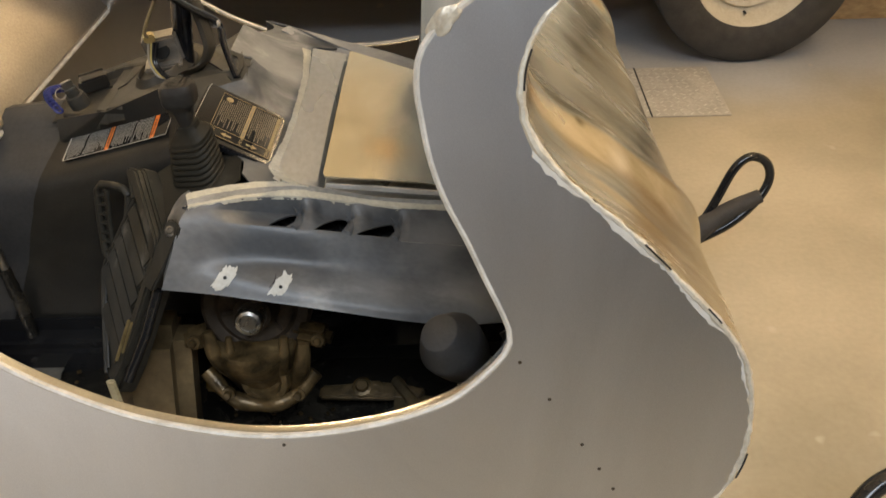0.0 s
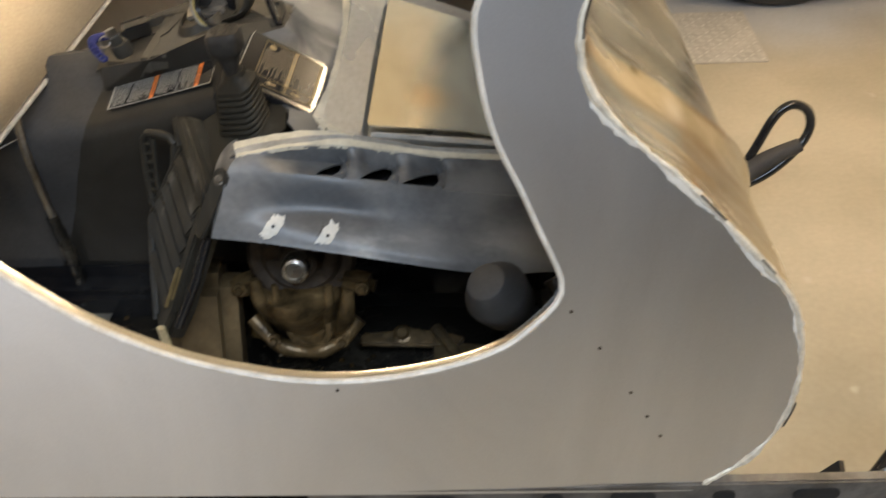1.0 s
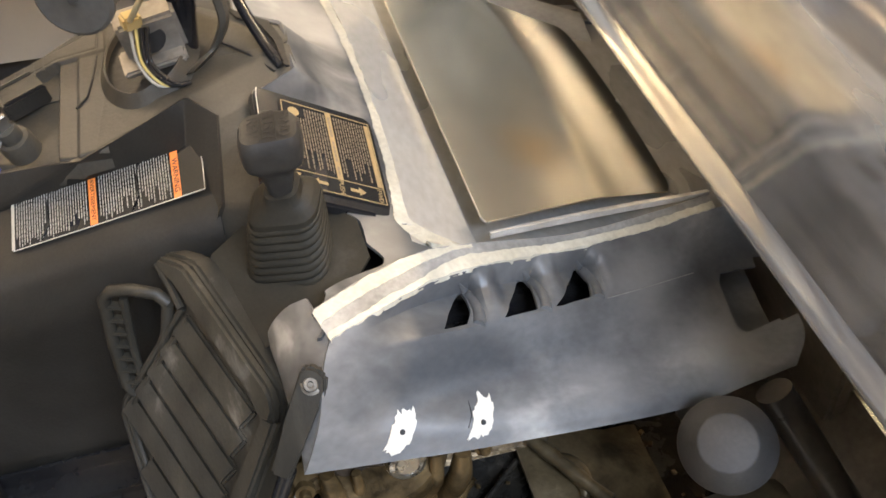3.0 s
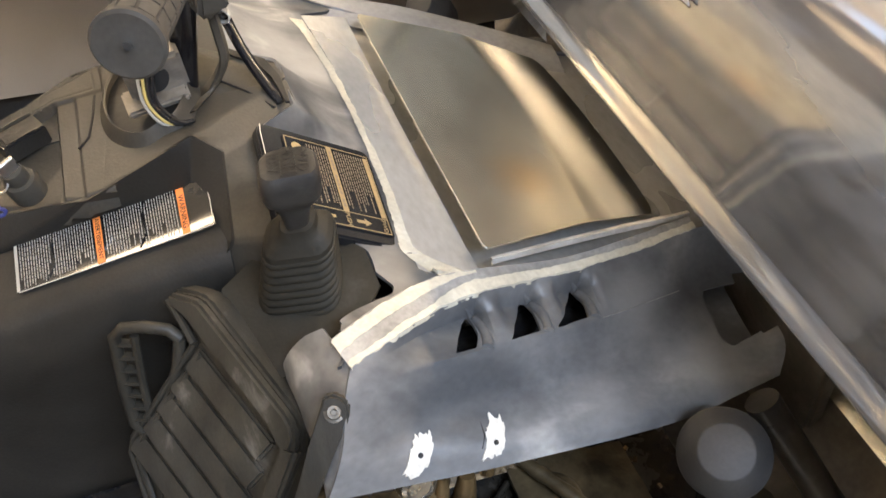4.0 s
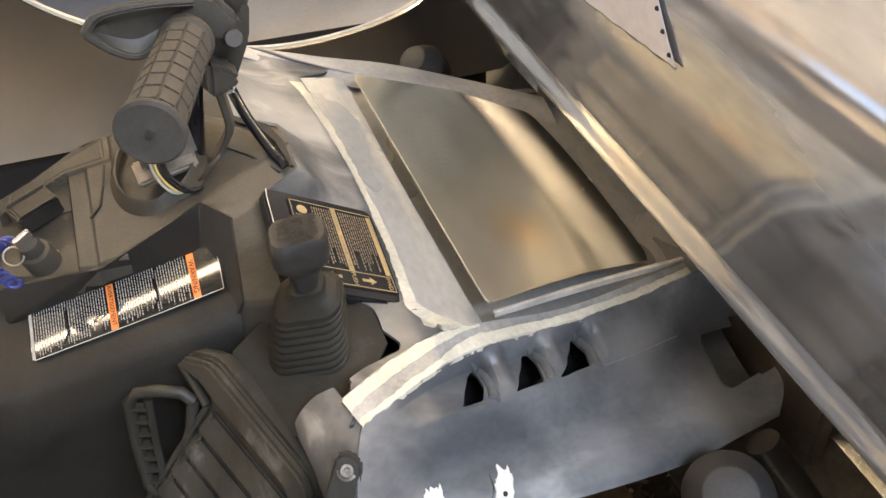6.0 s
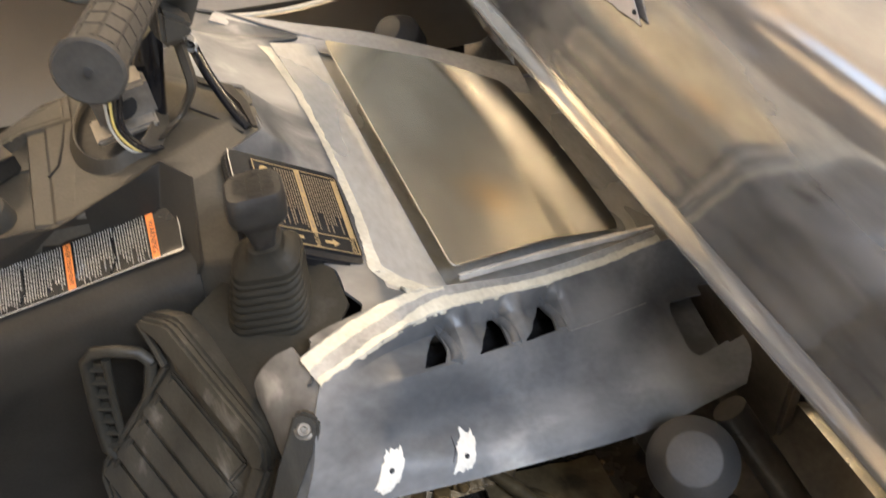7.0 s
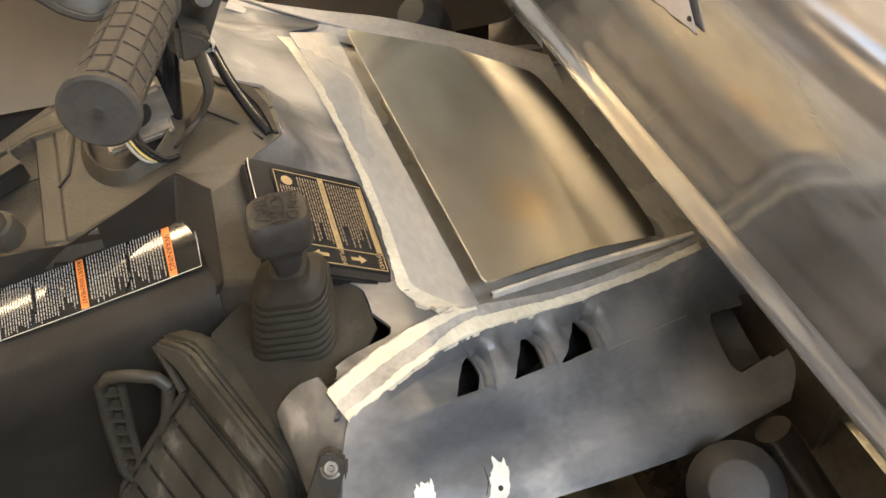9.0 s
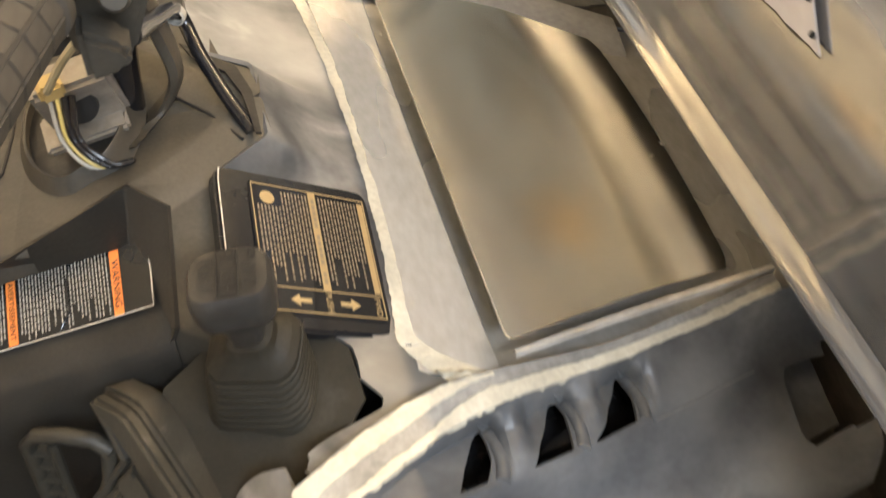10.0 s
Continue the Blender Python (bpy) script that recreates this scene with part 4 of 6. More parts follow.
for k in range(131):
    t = k / 130
    c = Vector((-0.2715, 0.896, 0.7095)).lerp(Vector((-0.2690, 0.892, 0.7780)), t)
    w = 0.062 - 0.014 * t
    h = 0.045 - 0.011 * t
    pleat = (abs(math.sin(math.pi * t * 9.0)) ** 0.55 - 0.6) * 0.0052 if 0.02 < t < 0.86 else 0.0
    w, h = w + pleat, h + pleat
    if t > 0.93:
        w, h = w * (1 - 2.2 * (t - 0.93)), h * (1 - 2.2 * (t - 0.93))
    rings.append([c + BX * x + BY * y for x, y in rounded(w, h, w * 0.24, 4)])
for w, h, z in ((0.034, 0.026, 0.7800), (0.027, 0.022, 0.7830), (0.024, 0.020, 0.7890), (0.016, 0.014, 0.7905)):
    rings.append([Vector((-0.2688, 0.8915, z)) + BX * x + BY * y for x, y in rounded(w, h, w * 0.3, 4)])
boot = part("shift_boot", sheet(rings, 0, True), BOOTM, sled, "ribbed black rubber shift boot")
FLANGE = [(-0.335, 0.899), (-0.327, 0.916), (-0.290, 0.934), (-0.240, 0.926), (-0.219, 0.902), (-0.2165, 0.872), (-0.238, 0.851), (-0.262, 0.842), (-0.283, 0.838), (-0.300, 0.8365), (-0.3125, 0.8385), (-0.3185, 0.849)]
part("boot_flange", facets([(x, y, 0.2505 * x + 0.3293 * y + 0.4905) for x, y in FLANGE], [tuple(range(len(FLANGE)))], 0.003, 0), BOOTM, sled, "flat dusty rubber flange under the boot")
knob_rows = []
for w, h, z in ((0.013, 0.013, 0.7860), (0.0165, 0.0150, 0.7885), (0.0185, 0.0165, 0.7960), (0.0235, 0.0200, 0.8060), (0.0310, 0.0245, 0.8115), (0.0375, 0.0285, 0.8145), (0.0395, 0.0305, 0.8185), (0.0400, 0.0310, 0.8290), (0.0390, 0.0300, 0.8345), (0.0355, 0.0265, 0.8375), (0.0280, 0.0190, 0.8385)):
    lean = (z - 0.786) / 0.052
    c = Vector((-0.2695 - 0.002 * lean, 0.8905 + 0.002 * lean, z))
    knob_rows.append([c + Matrix.Rotation(radians(-7), 3, "Z") @ Vector((x, y, 0.0020 * (1 - (2 * x / w) ** 2) * (z > 0.83) + 0.10 * x + 0.06 * y)) for x, y in rounded(w, h, min(w, h) * 0.32, 5)])
bmk = sheet(knob_rows, 0, True)
bmk.faces.new([v for v in list(bmk.verts)[-len(knob_rows[0]):]])
knob = part("shift_knob", bmk, KNOBM, sled, "worn black moulded shift knob")
for body, dx in (("FWD", 0.0098), ("PUSH", 0.0), ("REV", -0.0098)):
    m = Matrix.Translation((-0.2715, 0.8925, 0.8412)) @ axes((0, 0, 0), (1, -0.12, 0.10), (0.12, 1, 0.06)) @ pose(dx, 0, 0.0002 - 0.10 * abs(dx), 0, 0, -90)
    lettering("lettering", body, 0.0104, m, DARK, knob)
for dx in (-0.0049, 0.0049):
    part("knob_groove", block((0.0006, 0.024, 0.0010), Matrix.Translation((-0.2715, 0.8925, 0.8398)) @ axes((0, 0, 0), (1, -0.12, 0.10), (0.12, 1, 0.06)) @ pose(dx, 0, 0.0), 0), DARK, knob)

# ---- transmission sticker on a gloss bezel
mb = axes((-0.2235, 0.9655, 0.7435), (0.071, 0.0, -0.042), (0.0015, 0.087, 0.0095))
bezel = part("sticker_bezel", slab(rounded(0.106, 0.110, 0.009), mb @ pose(-0.0085, -0.001, -0.010), 0.0105, 0.0022), GLOSSBLACK, sled, "raised gloss black bezel")
sticker = part("shift_sticker", slab(rounded(0.082, 0.092, 0.003), mb @ pose(0, 0, 0.0010), 0.0006), FILM, sled, "black and gold shift instruction sticker")
lines = bmesh.new()


def bar(bm, m, x0, x1, y0, y1, h=0.0003):
    slab([(x0, y0), (x1, y0), (x1, y1), (x0, y1)], m, h, 0, bm)


ms = mb @ pose(0, 0, 0.0016)
W, H = 0.0395, 0.0445
for x0, x1, y0, y1 in ((-W, W, -H, -H + 0.0007), (-W, W, H - 0.0007, H), (-W, -W + 0.0007, -H, H), (W - 0.0007, W, -H, H), (-W, W, -H + 0.0155, -H + 0.0162), (-0.0012, 0.0038, -H + 0.0162, H), (W - 0.0052, W - 0.0012, -H + 0.0175, H - 0.003)):
    bar(lines, ms, x0, x1, y0, y1)
# two arrows
for cx, s in ((-0.0170, -1), (0.0150, 1)):
    slab([(cx - 0.0065 * s, -H + 0.0065), (cx + 0.001 * s, -H + 0.0065), (cx + 0.001 * s, -H + 0.0040), (cx + 0.0070 * s, -H + 0.0080), (cx + 0.001 * s, -H + 0.0120), (cx + 0.001 * s, -H + 0.0095), (cx - 0.0065 * s, -H + 0.0095)][::s], ms, 0.0003, 0, lines)
lathe([(0, 0.0003), (0.0048, 0.0003), (0.0048, 0)], ms @ pose(-W + 0.010, H - 0.010, 0), 12, lines)
# Highlight along the bezel's left edge, laid on as a thin pale tube.
part("bezel_edge", tube([mb @ Vector((-0.0590 + 0.0012 * (abs(k - 6) > 5), 0.052 - 0.0088 * k, 0.0002)) for k in range(13)], 0.0005, 6), EDGE, bezel, "pale line drawn as the highlight on the bezel's edge")
part("gold_print", lines, GOLDINK, sticker, "gold frame lines, arrows and title bars")
r = random.Random(3)
text = bmesh.new()
for x0, x1, n in ((-W + 0.0035, -0.0030, 15), (0.0062, W - 0.0072, 12)):
    for k in range(n):
        x = x0 + (x1 - x0) * k / (n - 1)
        y = H - 0.004 - (0.012 if x < -W + 0.018 and n == 15 else 0)
        end = -H + 0.020 + r.choice((0, 0, 0.003, 0.009, 0.02))
        while y > end:
            l = r.uniform(0.002, 0.0055)
            bar(text, ms, x - 0.0005, x + 0.0005, max(end, y - l), y)
            y -= l + 0.001
for k in range(14):
    y = H - 0.006 - 0.0045 * k
    if k % 6 != 5 and y > -H + 0.02:
        bar(text, ms @ pose(0, 0, 0.0003), 0.0003, 0.0023, y - 0.0036, y, 0.0001)
part("small_print", text, surface("dim_gold_ink", (0.13, 0.105, 0.07), (0.18, 0.14, 0.09), 0.4, 0, 8, 50, 0), sticker, "rows of small print")
for body, x, y, mat in (("PUSH", 0.0010, -H + 0.0080, GOLDINK), ("FWD", W - 0.0050, -H + 0.0080, GOLDINK), ("REV", -W + 0.0050, -H + 0.0080, GOLDINK)):
    lettering("lettering", body, 0.0058, ms @ pose(x, y, 0.0002, 0, 0, -90), mat, sticker)

# ---- black side cover with the warning sticker
def cover(u, v):
    """u from the slanted rear seam to the front; v from the upper fold down to the foot."""
    heights = (0.708, 0.696, 0.684, 0.670, 0.636, 0.566, 0.445)
    k = min(5, int(v * 6))
    x_l = -0.494 - 0.46 * max(0, 0.70 - heights[k] - (heights[k + 1] - heights[k]) * (v * 6 - k))
    x = x_l + (-0.315 - x_l) * u
    zt = 0.705 + (x + 0.471) / 0.137 * 0.0405
    yt = 1.0135 - 0.11 * (x + 0.471)
    P = [(yt + 0.022, zt + 0.012), (yt, zt), (yt - 0.0415, zt - 0.0118), (yt - 0.062, zt - 0.026), (yt - 0.070, zt - 0.060), (yt - 0.074, zt - 0.13), (0.925, 0.445)]
    w = min(5.999, v * 6)
    j, t = int(w), w - int(w)
    Q = [P[0]] + P + [P[-1]]
    a, b, c, d = (Vector(q) for q in Q[j:j + 4])
    q = 0.5 * (2 * b + (c - a) * t + (2 * a - 5 * b + 4 * c - d) * t * t + (3 * b - a - 3 * c + d) * t ** 3)
    return Vector((x, q.x, q.y))


GREYBLUE = surface("grey_blue_plastic", (0.044, 0.043, 0.043), (0.072, 0.070, 0.068), 0.50, 0.0, 6, 200, 0.08, 0.1, spec=0.3)
for flip in (False, True):
    f = mirror if flip else Vector
    top = [Vector((cover(0, 0).x + 0.002 - 0.45 * i / 10, cover(0, 0).y + 0.003 + 0.02 * i / 10, cover(0, 0).z - 0.05 * i / 10)) for i in range(11)]
    part("rear_top_cover", sheet([[f(p), f(Vector((p.x, 1.062, p.z + 0.016))), f(Vector((p.x, 1.08, p.z + 0.020)))] for p in top], 0.003), GREYBLUE, sled, "smooth dark cover behind the console")
    part("side_cover", sheet([[f(cover(i / 24, j / 48)) for j in range(49)] for i in range(25)], 0.003), PLASTIC, sled, "dusty black plastic side cover")
    part("rear_side_panel", sheet([[f(Vector((cover(0, j / 48).x + 0.002 - 0.45 * i / 10, cover(0, j / 48).y + 0.003 + 0.02 * i / 10, cover(0, j / 48).z - 0.05 * i / 10))) for j in range(49)] for i in range(11)], 0.003), GREYBLUE if not flip else PLASTIC, sled, "smooth dark rear side panel")
    part("tunnel_side", sheet([[f(Vector((-1.1 + 1.3 * i / 4, 0.915 + 0.004 * i, z))) for z in (0.47, 0.44, 0.40)] for i in range(5)], 0.003), GLOSSBLACK, sled, "scratched gloss black tunnel side")

ml = axes((-0.4035, 0.985, 0.7205), (0.1365, -0.016, 0.0405), (0.0015, 0.0415, 0.0120)) @ pose(0, 0, 0.0022)
warn = part("warning_sticker", slab(rounded(0.160, 0.0455, 0.003), ml @ pose(0.008, 0, -0.0006), 0.0005), FILM, sled, "glossy black warning sticker with white print and orange stripes")
stripe = bmesh.new()
bar(stripe, ml, 0.0625, 0.0685, -0.0215, 0.0215)
part("orange_stripe", stripe, ORANGE, warn, "orange stripe")
stripe = bmesh.new()
bar(stripe, ml, -0.0060, 0.0000, -0.0215, 0.0215)
part("orange_stripe", stripe, ORANGE, warn, "orange stripe")
text = bmesh.new()
bar(text, ml, -0.0715, -0.0690, -0.0215, 0.0215)
for x0, x1, n in ((0.0030, 0.0600, 27), (-0.0670, -0.0085, 28)):
    for k in range(n):
        x = x0 + (x1 - x0) * k / (n - 1)
        y = 0.0200 - r.choice((0, 0, 0.0015))
        end = -0.0205 + r.choice((0, 0.001, 0.002, 0.008, 0.014, 0.004))
        while y > end:
            l = r.uniform(0.0015, 0.0048)
            bar(text, ml, x - 0.00032, x + 0.00032, max(end, y - l), y)
            y -= l + 0.0008
part("white_print", text, WHITEINK, warn, "rows of small white print")
lettering("lettering", "WARNING", 0.0062, ml @ pose(0.0655, -0.002, 0.0004, 0, 0, -90), DARK, warn)
lettering("lettering", "AVERTISSEMENT", 0.0050, ml @ pose(-0.0030, 0, 0.0004, 0, 0, -90), DARK, warn)
for x in (0.034, -0.041):
    wr = tube([ml @ Vector((x + 0.002, 0.019, 0.0004)), ml @ Vector((x, 0.004, 0.0012)), ml @ Vector((x + 0.001, -0.010, 0.001)), ml @ Vector((x - 0.006, -0.020, 0.0004))], [0.0004, 0.0009, 0.0008, 0.0004], 6)
    part("crease", wr, FILM, warn, "lifted creases in the film")

part("film_edge", tube([ml @ Vector((x, y, 0.0001)) for x, y in ((0.087, 0.019), (0.0876, 0.0), (0.0868, -0.0215), (0.040, -0.0222), (-0.010, -0.0224), (-0.070, -0.0222))], 0.0004, 6), EDGE, warn, "bright lifted edge of the film")

# ---- upper black console
hv = [(-0.500, 1.03, 0.722), (-0.488, 1.027, 0.728), (-0.409, 0.996, 0.754), (-0.323, 1.015, 0.781), (-0.302, 1.003, 0.768), (-0.272, 1.022, 0.765), (-0.234, 1.048, 0.7660), (-0.236, 1.08, 0.772),
      (-0.390, 1.08, 0.760), (-0.476, 1.08, 0.740), (-0.500, 1.08, 0.730), (-0.488, 1.0165, 0.700), (-0.330, 0.9980, 0.747), (-0.338, 0.928, 0.680), (-0.288, 0.920, 0.700), (-0.279, 0.908, 0.757), (-0.310, 0.938, 0.735), (-0.318, 0.944, 0.722)]
hf = [(0, 1, 9, 10), (1, 2, 8, 9), (2, 3, 8), (3, 7, 8), (3, 5, 6, 7), (3, 4, 5), (4, 16, 15, 5), (16, 13, 14, 15)]
flank = [(1, 11, 2), (2, 11, 12, 3), (3, 12, 17, 16, 4), (17, 13, 16)]
for flip in (False, True):
    part("upper_console", facets([mirror(v) if flip else v for v in hv], hf, 0.003, 0.002), DUSTY, sled, "faceted dusty black upper console")
    used = sorted({k for q in flank for k in q})
    part("console_flank", facets([mirror(hv[k]) if flip else hv[k] for k in used], [tuple(used.index(k) for k in q) for q in flank], 0.003, 0.001), PLASTIC, sled, "dark sunken flank of the console")
ob = bpy.data.objects["upper_console"]
# column collar
def collar(k, grow, z):
    """The column opening's outline: an oval with a small dent in its near side."""
    a = 2 * math.pi * k / 48
    dent = 0.004 * math.exp(-((a - 1.5 * math.pi - 0.15) / 0.22) ** 2)
    x = -0.350 + (0.033 + grow) * math.cos(a)
    return Vector((x, 1.083 + (0.054 + grow) * math.sin(a) + dent, 0.7725 + 0.31 * (x + 0.350) + z))


part("column_collar", sheet([[collar(k, 0.010, -0.006), collar(k, 0.004, 0.004), collar(k, 0.0022, 0.0090), collar(k, 0.0010, 0.0104), collar(k, -0.0006, 0.0092), collar(k, -0.001, -0.004)] for k in range(49)]), DUSTY, ob, "raised moulded cup round the column opening")
# Flat dark sheet for the opening's depth, dark strip for the slot's shade.
part("column_well", facets([tuple(collar(k, -0.0005, 0.0018)) for k in range(48)], [tuple(range(48))], 0.0006, 0), DARK, ob, "flat dark sheet standing in for the shaded depth of the column opening")
part("cable_slot", slab([(-0.282, 1.139), (-0.269, 1.125), (-0.248, 1.107), (-0.241, 1.079), (-0.241, 1.040), (-0.2445, 1.041), (-0.2475, 1.078), (-0.255, 1.102), (-0.274, 1.119)], pose(0, 0, 0.7750), 0.0025, 0.0004), DARK, ob, "raised dark strip standing in for the shaded cable slot")
tube_pts = [(-0.325, 1.045, 0.776), (-0.312, 1.058, 0.778), (-0.299, 1.068, 0.785), (-0.289, 1.070, 0.804), (-0.290, 1.070, 0.827), (-0.296, 1.064, 0.870)]
hoop = catmull(tube_pts, 30)
part("console_hoop", sheet([[p, p + Vector((0.004, 0.002, 0.001)), p + Vector((0.007, 0.012, -0.004)), p + Vector((0.006, 0.030, -0.008))] for p in hoop], 0.0025), DUSTY, ob, "curved plastic cowl beside the column")
for pts in ([(-0.391, 1.116, 0.7612), (-0.394, 1.092, 0.7607), (-0.400, 1.062, 0.7597), (-0.408, 1.052, 0.7582)], [(-0.292, 1.090, 0.7755), (-0.271, 1.070, 0.7730), (-0.253, 1.044, 0.7708)]):
    part("panel_gap", tube(pts, 0.0011, 6), DARK, ob, "thin dark panel gap")


def deck(u, v):
    """The moulded rear deck of the console: a sunken key bay, a sloping fold beside it and a raised rear ledge."""
    x = -0.480 + 0.095 * u
    front = 0.9945 + max(0, -0.409 - x) * 0.44
    rear = 1.1585 - max(0, -0.386 - x) * 0.46
    y = front + (rear - front) * v
    soft = lambda a, b: (lambda k: k * k * (3 - 2 * k))(max(0, min(1, a / b)))
    z = 0.7618 + 0.16 * (x + 0.385) + 0.02 * (y - 1.08)
    line = 1.118 - max(0, -0.425 - x) * 0.50
    ledge = soft(y - line, 0.0022)
    bay = 0.0072 * (1 - soft(x + 0.425, 0.0028)) + 0.0020 * (1 - soft(x + 0.4085, 0.0025))
    z += 0.0014 * ledge - bay * (1 - ledge)
    inset = min(y - line - 0.006, rear - 0.004 - y, -0.391 - x, x + 0.470)
    z -= 0.0009 * max(0, 1 - abs(inset) / 0.0011)
    hem = min(v, 1 - v) * (rear - front)
    z -= 0.0030 * (1 - soft(hem, 0.0035)) + 0.016 * (v in (0, 1))
    return Vector((x, y, z))


part("console_deck", sheet([[deck(i / 95, j / 150) for j in range(151)] for i in range(96)]), DUSTY, ob, "moulded deck with a sunken key bay and a raised rear ledge")
for k in range(4):
    part("ledge_rib", block((0.0016, 0.020, 0.0012), pose(-0.458 + 0.0075 * k, 1.112 + 0.0035 * k, 0.7520 + 0.0012 * k, 0, 0, 6), 0.0005), DUSTY, ob)
ms_ = pose(-0.4495, 1.0785, 0.757, 0, -6, 27)
socket = part("socket", block((0.036, 0.023, 0.018), ms_, 0.002), PLASTIC, ob, "square socket housing")
# Dark slab stands in for the shaded mouth of the socket.
part("socket_mouth", block((0.032, 0.018, 0.004), ms_ @ pose(0.001, -0.002, 0.0078), 0.0008), DARK, socket)
part("socket_lip", block((0.034, 0.0035, 0.003), ms_ @ pose(0, 0.0105, 0.0095), 0.001), DUSTY, socket)
km = axes((-0.448, 1.012, 0.766), (1, 0, 0.2), (0, 1, 0.2))
key = part("key_switch", lathe([(0, 0.016), (0.0075, 0.016), (0.0085, 0.013), (0.0085, 0.006), (0.0115, 0.005), (0.013, 0), (0.013, -0.012)], km, 20), DUSTY, ob, "dusty key switch")
part("key_tab", block((0.014, 0.004, 0.014), km @ pose(0, 0, 0.02, 0, 0, 30), 0.001), STEEL, key, "worn metal key tab")
part("key_ring", tube([Vector((-0.462, 1.004, 0.776)) + 0.007 * Vector((math.cos(a), 0.6 * math.sin(a), 0.8 * math.sin(a))) for a in [2 * math.pi * k / 18 for k in range(19)]], 0.0008, 6), STEEL, key)
coil = []
for k in range(120):
    a = 2 * math.pi * k / 9
    s = k / 119
    c = Vector((-0.466 - 0.016 * math.sin(math.pi * s), 1.024 - 0.030 * s, 0.774 - 0.018 * s + 0.008 * math.sin(math.pi * s)))
    coil.append(c + 0.0045 * Vector((math.cos(a), 0.2, math.sin(a))))
part("tether_cord", tube(coil, 0.0016, 6), BLUEPLASTIC, sled, "coiled blue tether cord")

# ---- handlebar
PAD = finish(block((0.0126, 0.0082, 0.0010), Matrix.Identity(4), 0.0004), "waffle_pad", GRIPM)
bar_thing = part("handlebar", tube(catmull([(-0.345, 0.847, 0.969), (-0.311, 0.942, 0.961), (-0.300, 0.985, 0.950), (-0.298, 1.035, 0.922), (-0.300, 1.08, 0.915), (-0.298, 1.125, 0.922), (-0.300, 1.175, 0.950), (-0.311, 1.218, 0.961), (-0.345, 1.313, 0.969)], 60), 0.011, 14), GLOSSBLACK, sled, "black steel handlebar")
for flip in (False, True):
    f = mirror if flip else Vector
    o, d = f((-0.3455, 0.829, 0.976)), (f((-0.311, 0.942, 0.963)) - f((-0.3455, 0.829, 0.976))).normalized()
    gm = axes(o, d, (0, 0, 1)) @ pose(0, 0, 0, 0, 90, 0)
    grip = part("grip", lathe([(0, 0.0), (0.0022, 0.0), (0.0022, 0.001), (0.0030, 0.0014), (0.0156, 0.0004), (0.0172, 0.0018), (0.0172, 0.0050), (0.0152, 0.0062), (0.0138, 0.008), (0.0142, 0.104), (0.0158, 0.106), (0.0158, 0.112), (0.0145, 0.114), (0.0, 0.114)], gm, 36), GRIPM, sled, "dusty grey rubber handlebar grip with a waffle pattern")
    for i in range(7):
        for j in range(10):
            a = 2 * math.pi * (j + 0.5) / 10
            pad = new("waffle_pad", PAD)
            pad.parent = grip
            pad.matrix_local = gm @ Matrix.Rotation(a, 4, "Z") @ pose(0.0141, 0, 0.0165 + 0.0135 * i, 0, 90, 0)
    part("end_hole", lathe([(0, -0.0004), (0.0018, -0.0004), (0.0018, 0.001)], gm, 14), DARK, grip)
    if not flip:
        hou = part("control_housing", facets_box([(-0.310, 0.919), (-0.300, 0.905), (-0.286, 0.918), (-0.274, 0.945), (-0.271, 0.968), (-0.276, 0.976), (-0.304, 0.978), (-0.311, 0.960)], 0.957, 0.995), DUSTY, sled, "black throttle and switch housing")
        part("clamp_plate", facets_box([(-0.318, 0.980), (-0.312, 0.970), (-0.296, 0.958), (-0.284, 0.947), (-0.277, 0.953), (-0.280, 0.966), (-0.292, 0.982), (-0.305, 0.988)], 0.945, 0.957), DUSTY, hou, "rounded clamp plate at the lever's root")
        part("trigger", facets_box([(-0.304, 0.944), (-0.288, 0.934), (-0.285, 0.928), (-0.291, 0.921), (-0.306, 0.918)], 0.940, 0.958), DUSTY, hou, "black wedge-shaped switch lever")
        part("kill_switch", lathe([(0.012, 0), (0.012, 0.010), (0.010, 0.013), (0, 0.013)], axes((-0.282, 0.968, 0.968), (1, 0, 0.1), (0, 1, 0.3)), 20), PLASTIC, hou)
        part("red_cap", block((0.019, 0.018, 0.006), axes((-0.281, 0.966, 0.982), (1, 0, 0.1), (0, 1, 0.3)), 0.0015), surface("red_plastic", (0.55, 0.05, 0.03), (0.62, 0.07, 0.04), 0.35, 0, 10, 80, 0.02), hou, "red kill switch cap")
        lever = catmull([(-0.305, 0.942, 0.984), (-0.325, 0.938, 0.9875), (-0.345, 0.935, 0.9885), (-0.358, 0.935, 0.986), (-0.3655, 0.935, 0.9785)], 28)
        low = catmull([(-0.312, 0.946, 0.966), (-0.326, 0.940, 0.963), (-0.341, 0.936, 0.9585), (-0.354, 0.935, 0.9645), (-0.365, 0.935, 0.9755)], 28)
        part("lever", sheet([[p, p.lerp(q, 0.12) + Vector((0, 0.002, 0)), p.lerp(q, 0.3) + Vector((0, 0.006, 0)), p.lerp(q, 0.75) + Vector((0, 0.007, 0)), p.lerp(q, 0.93) + Vector((0, 0.003, 0)), q] for p, q in zip(lever, low)], 0.003), DUSTY, hou, "dished black control lever")
        part("lever_rim", tube(lever + low[::-1], 0.0026, 8), DUSTY, hou)
        part("lever_pivot", lathe([(0, 0.005), (0.005, 0.005), (0.006, 0.003), (0.006, -0.012), (0, -0.012)], pose(-0.286, 0.944, 0.955, 60, 0, 0), 14), DUSTY, hou, "small pivot bolt")
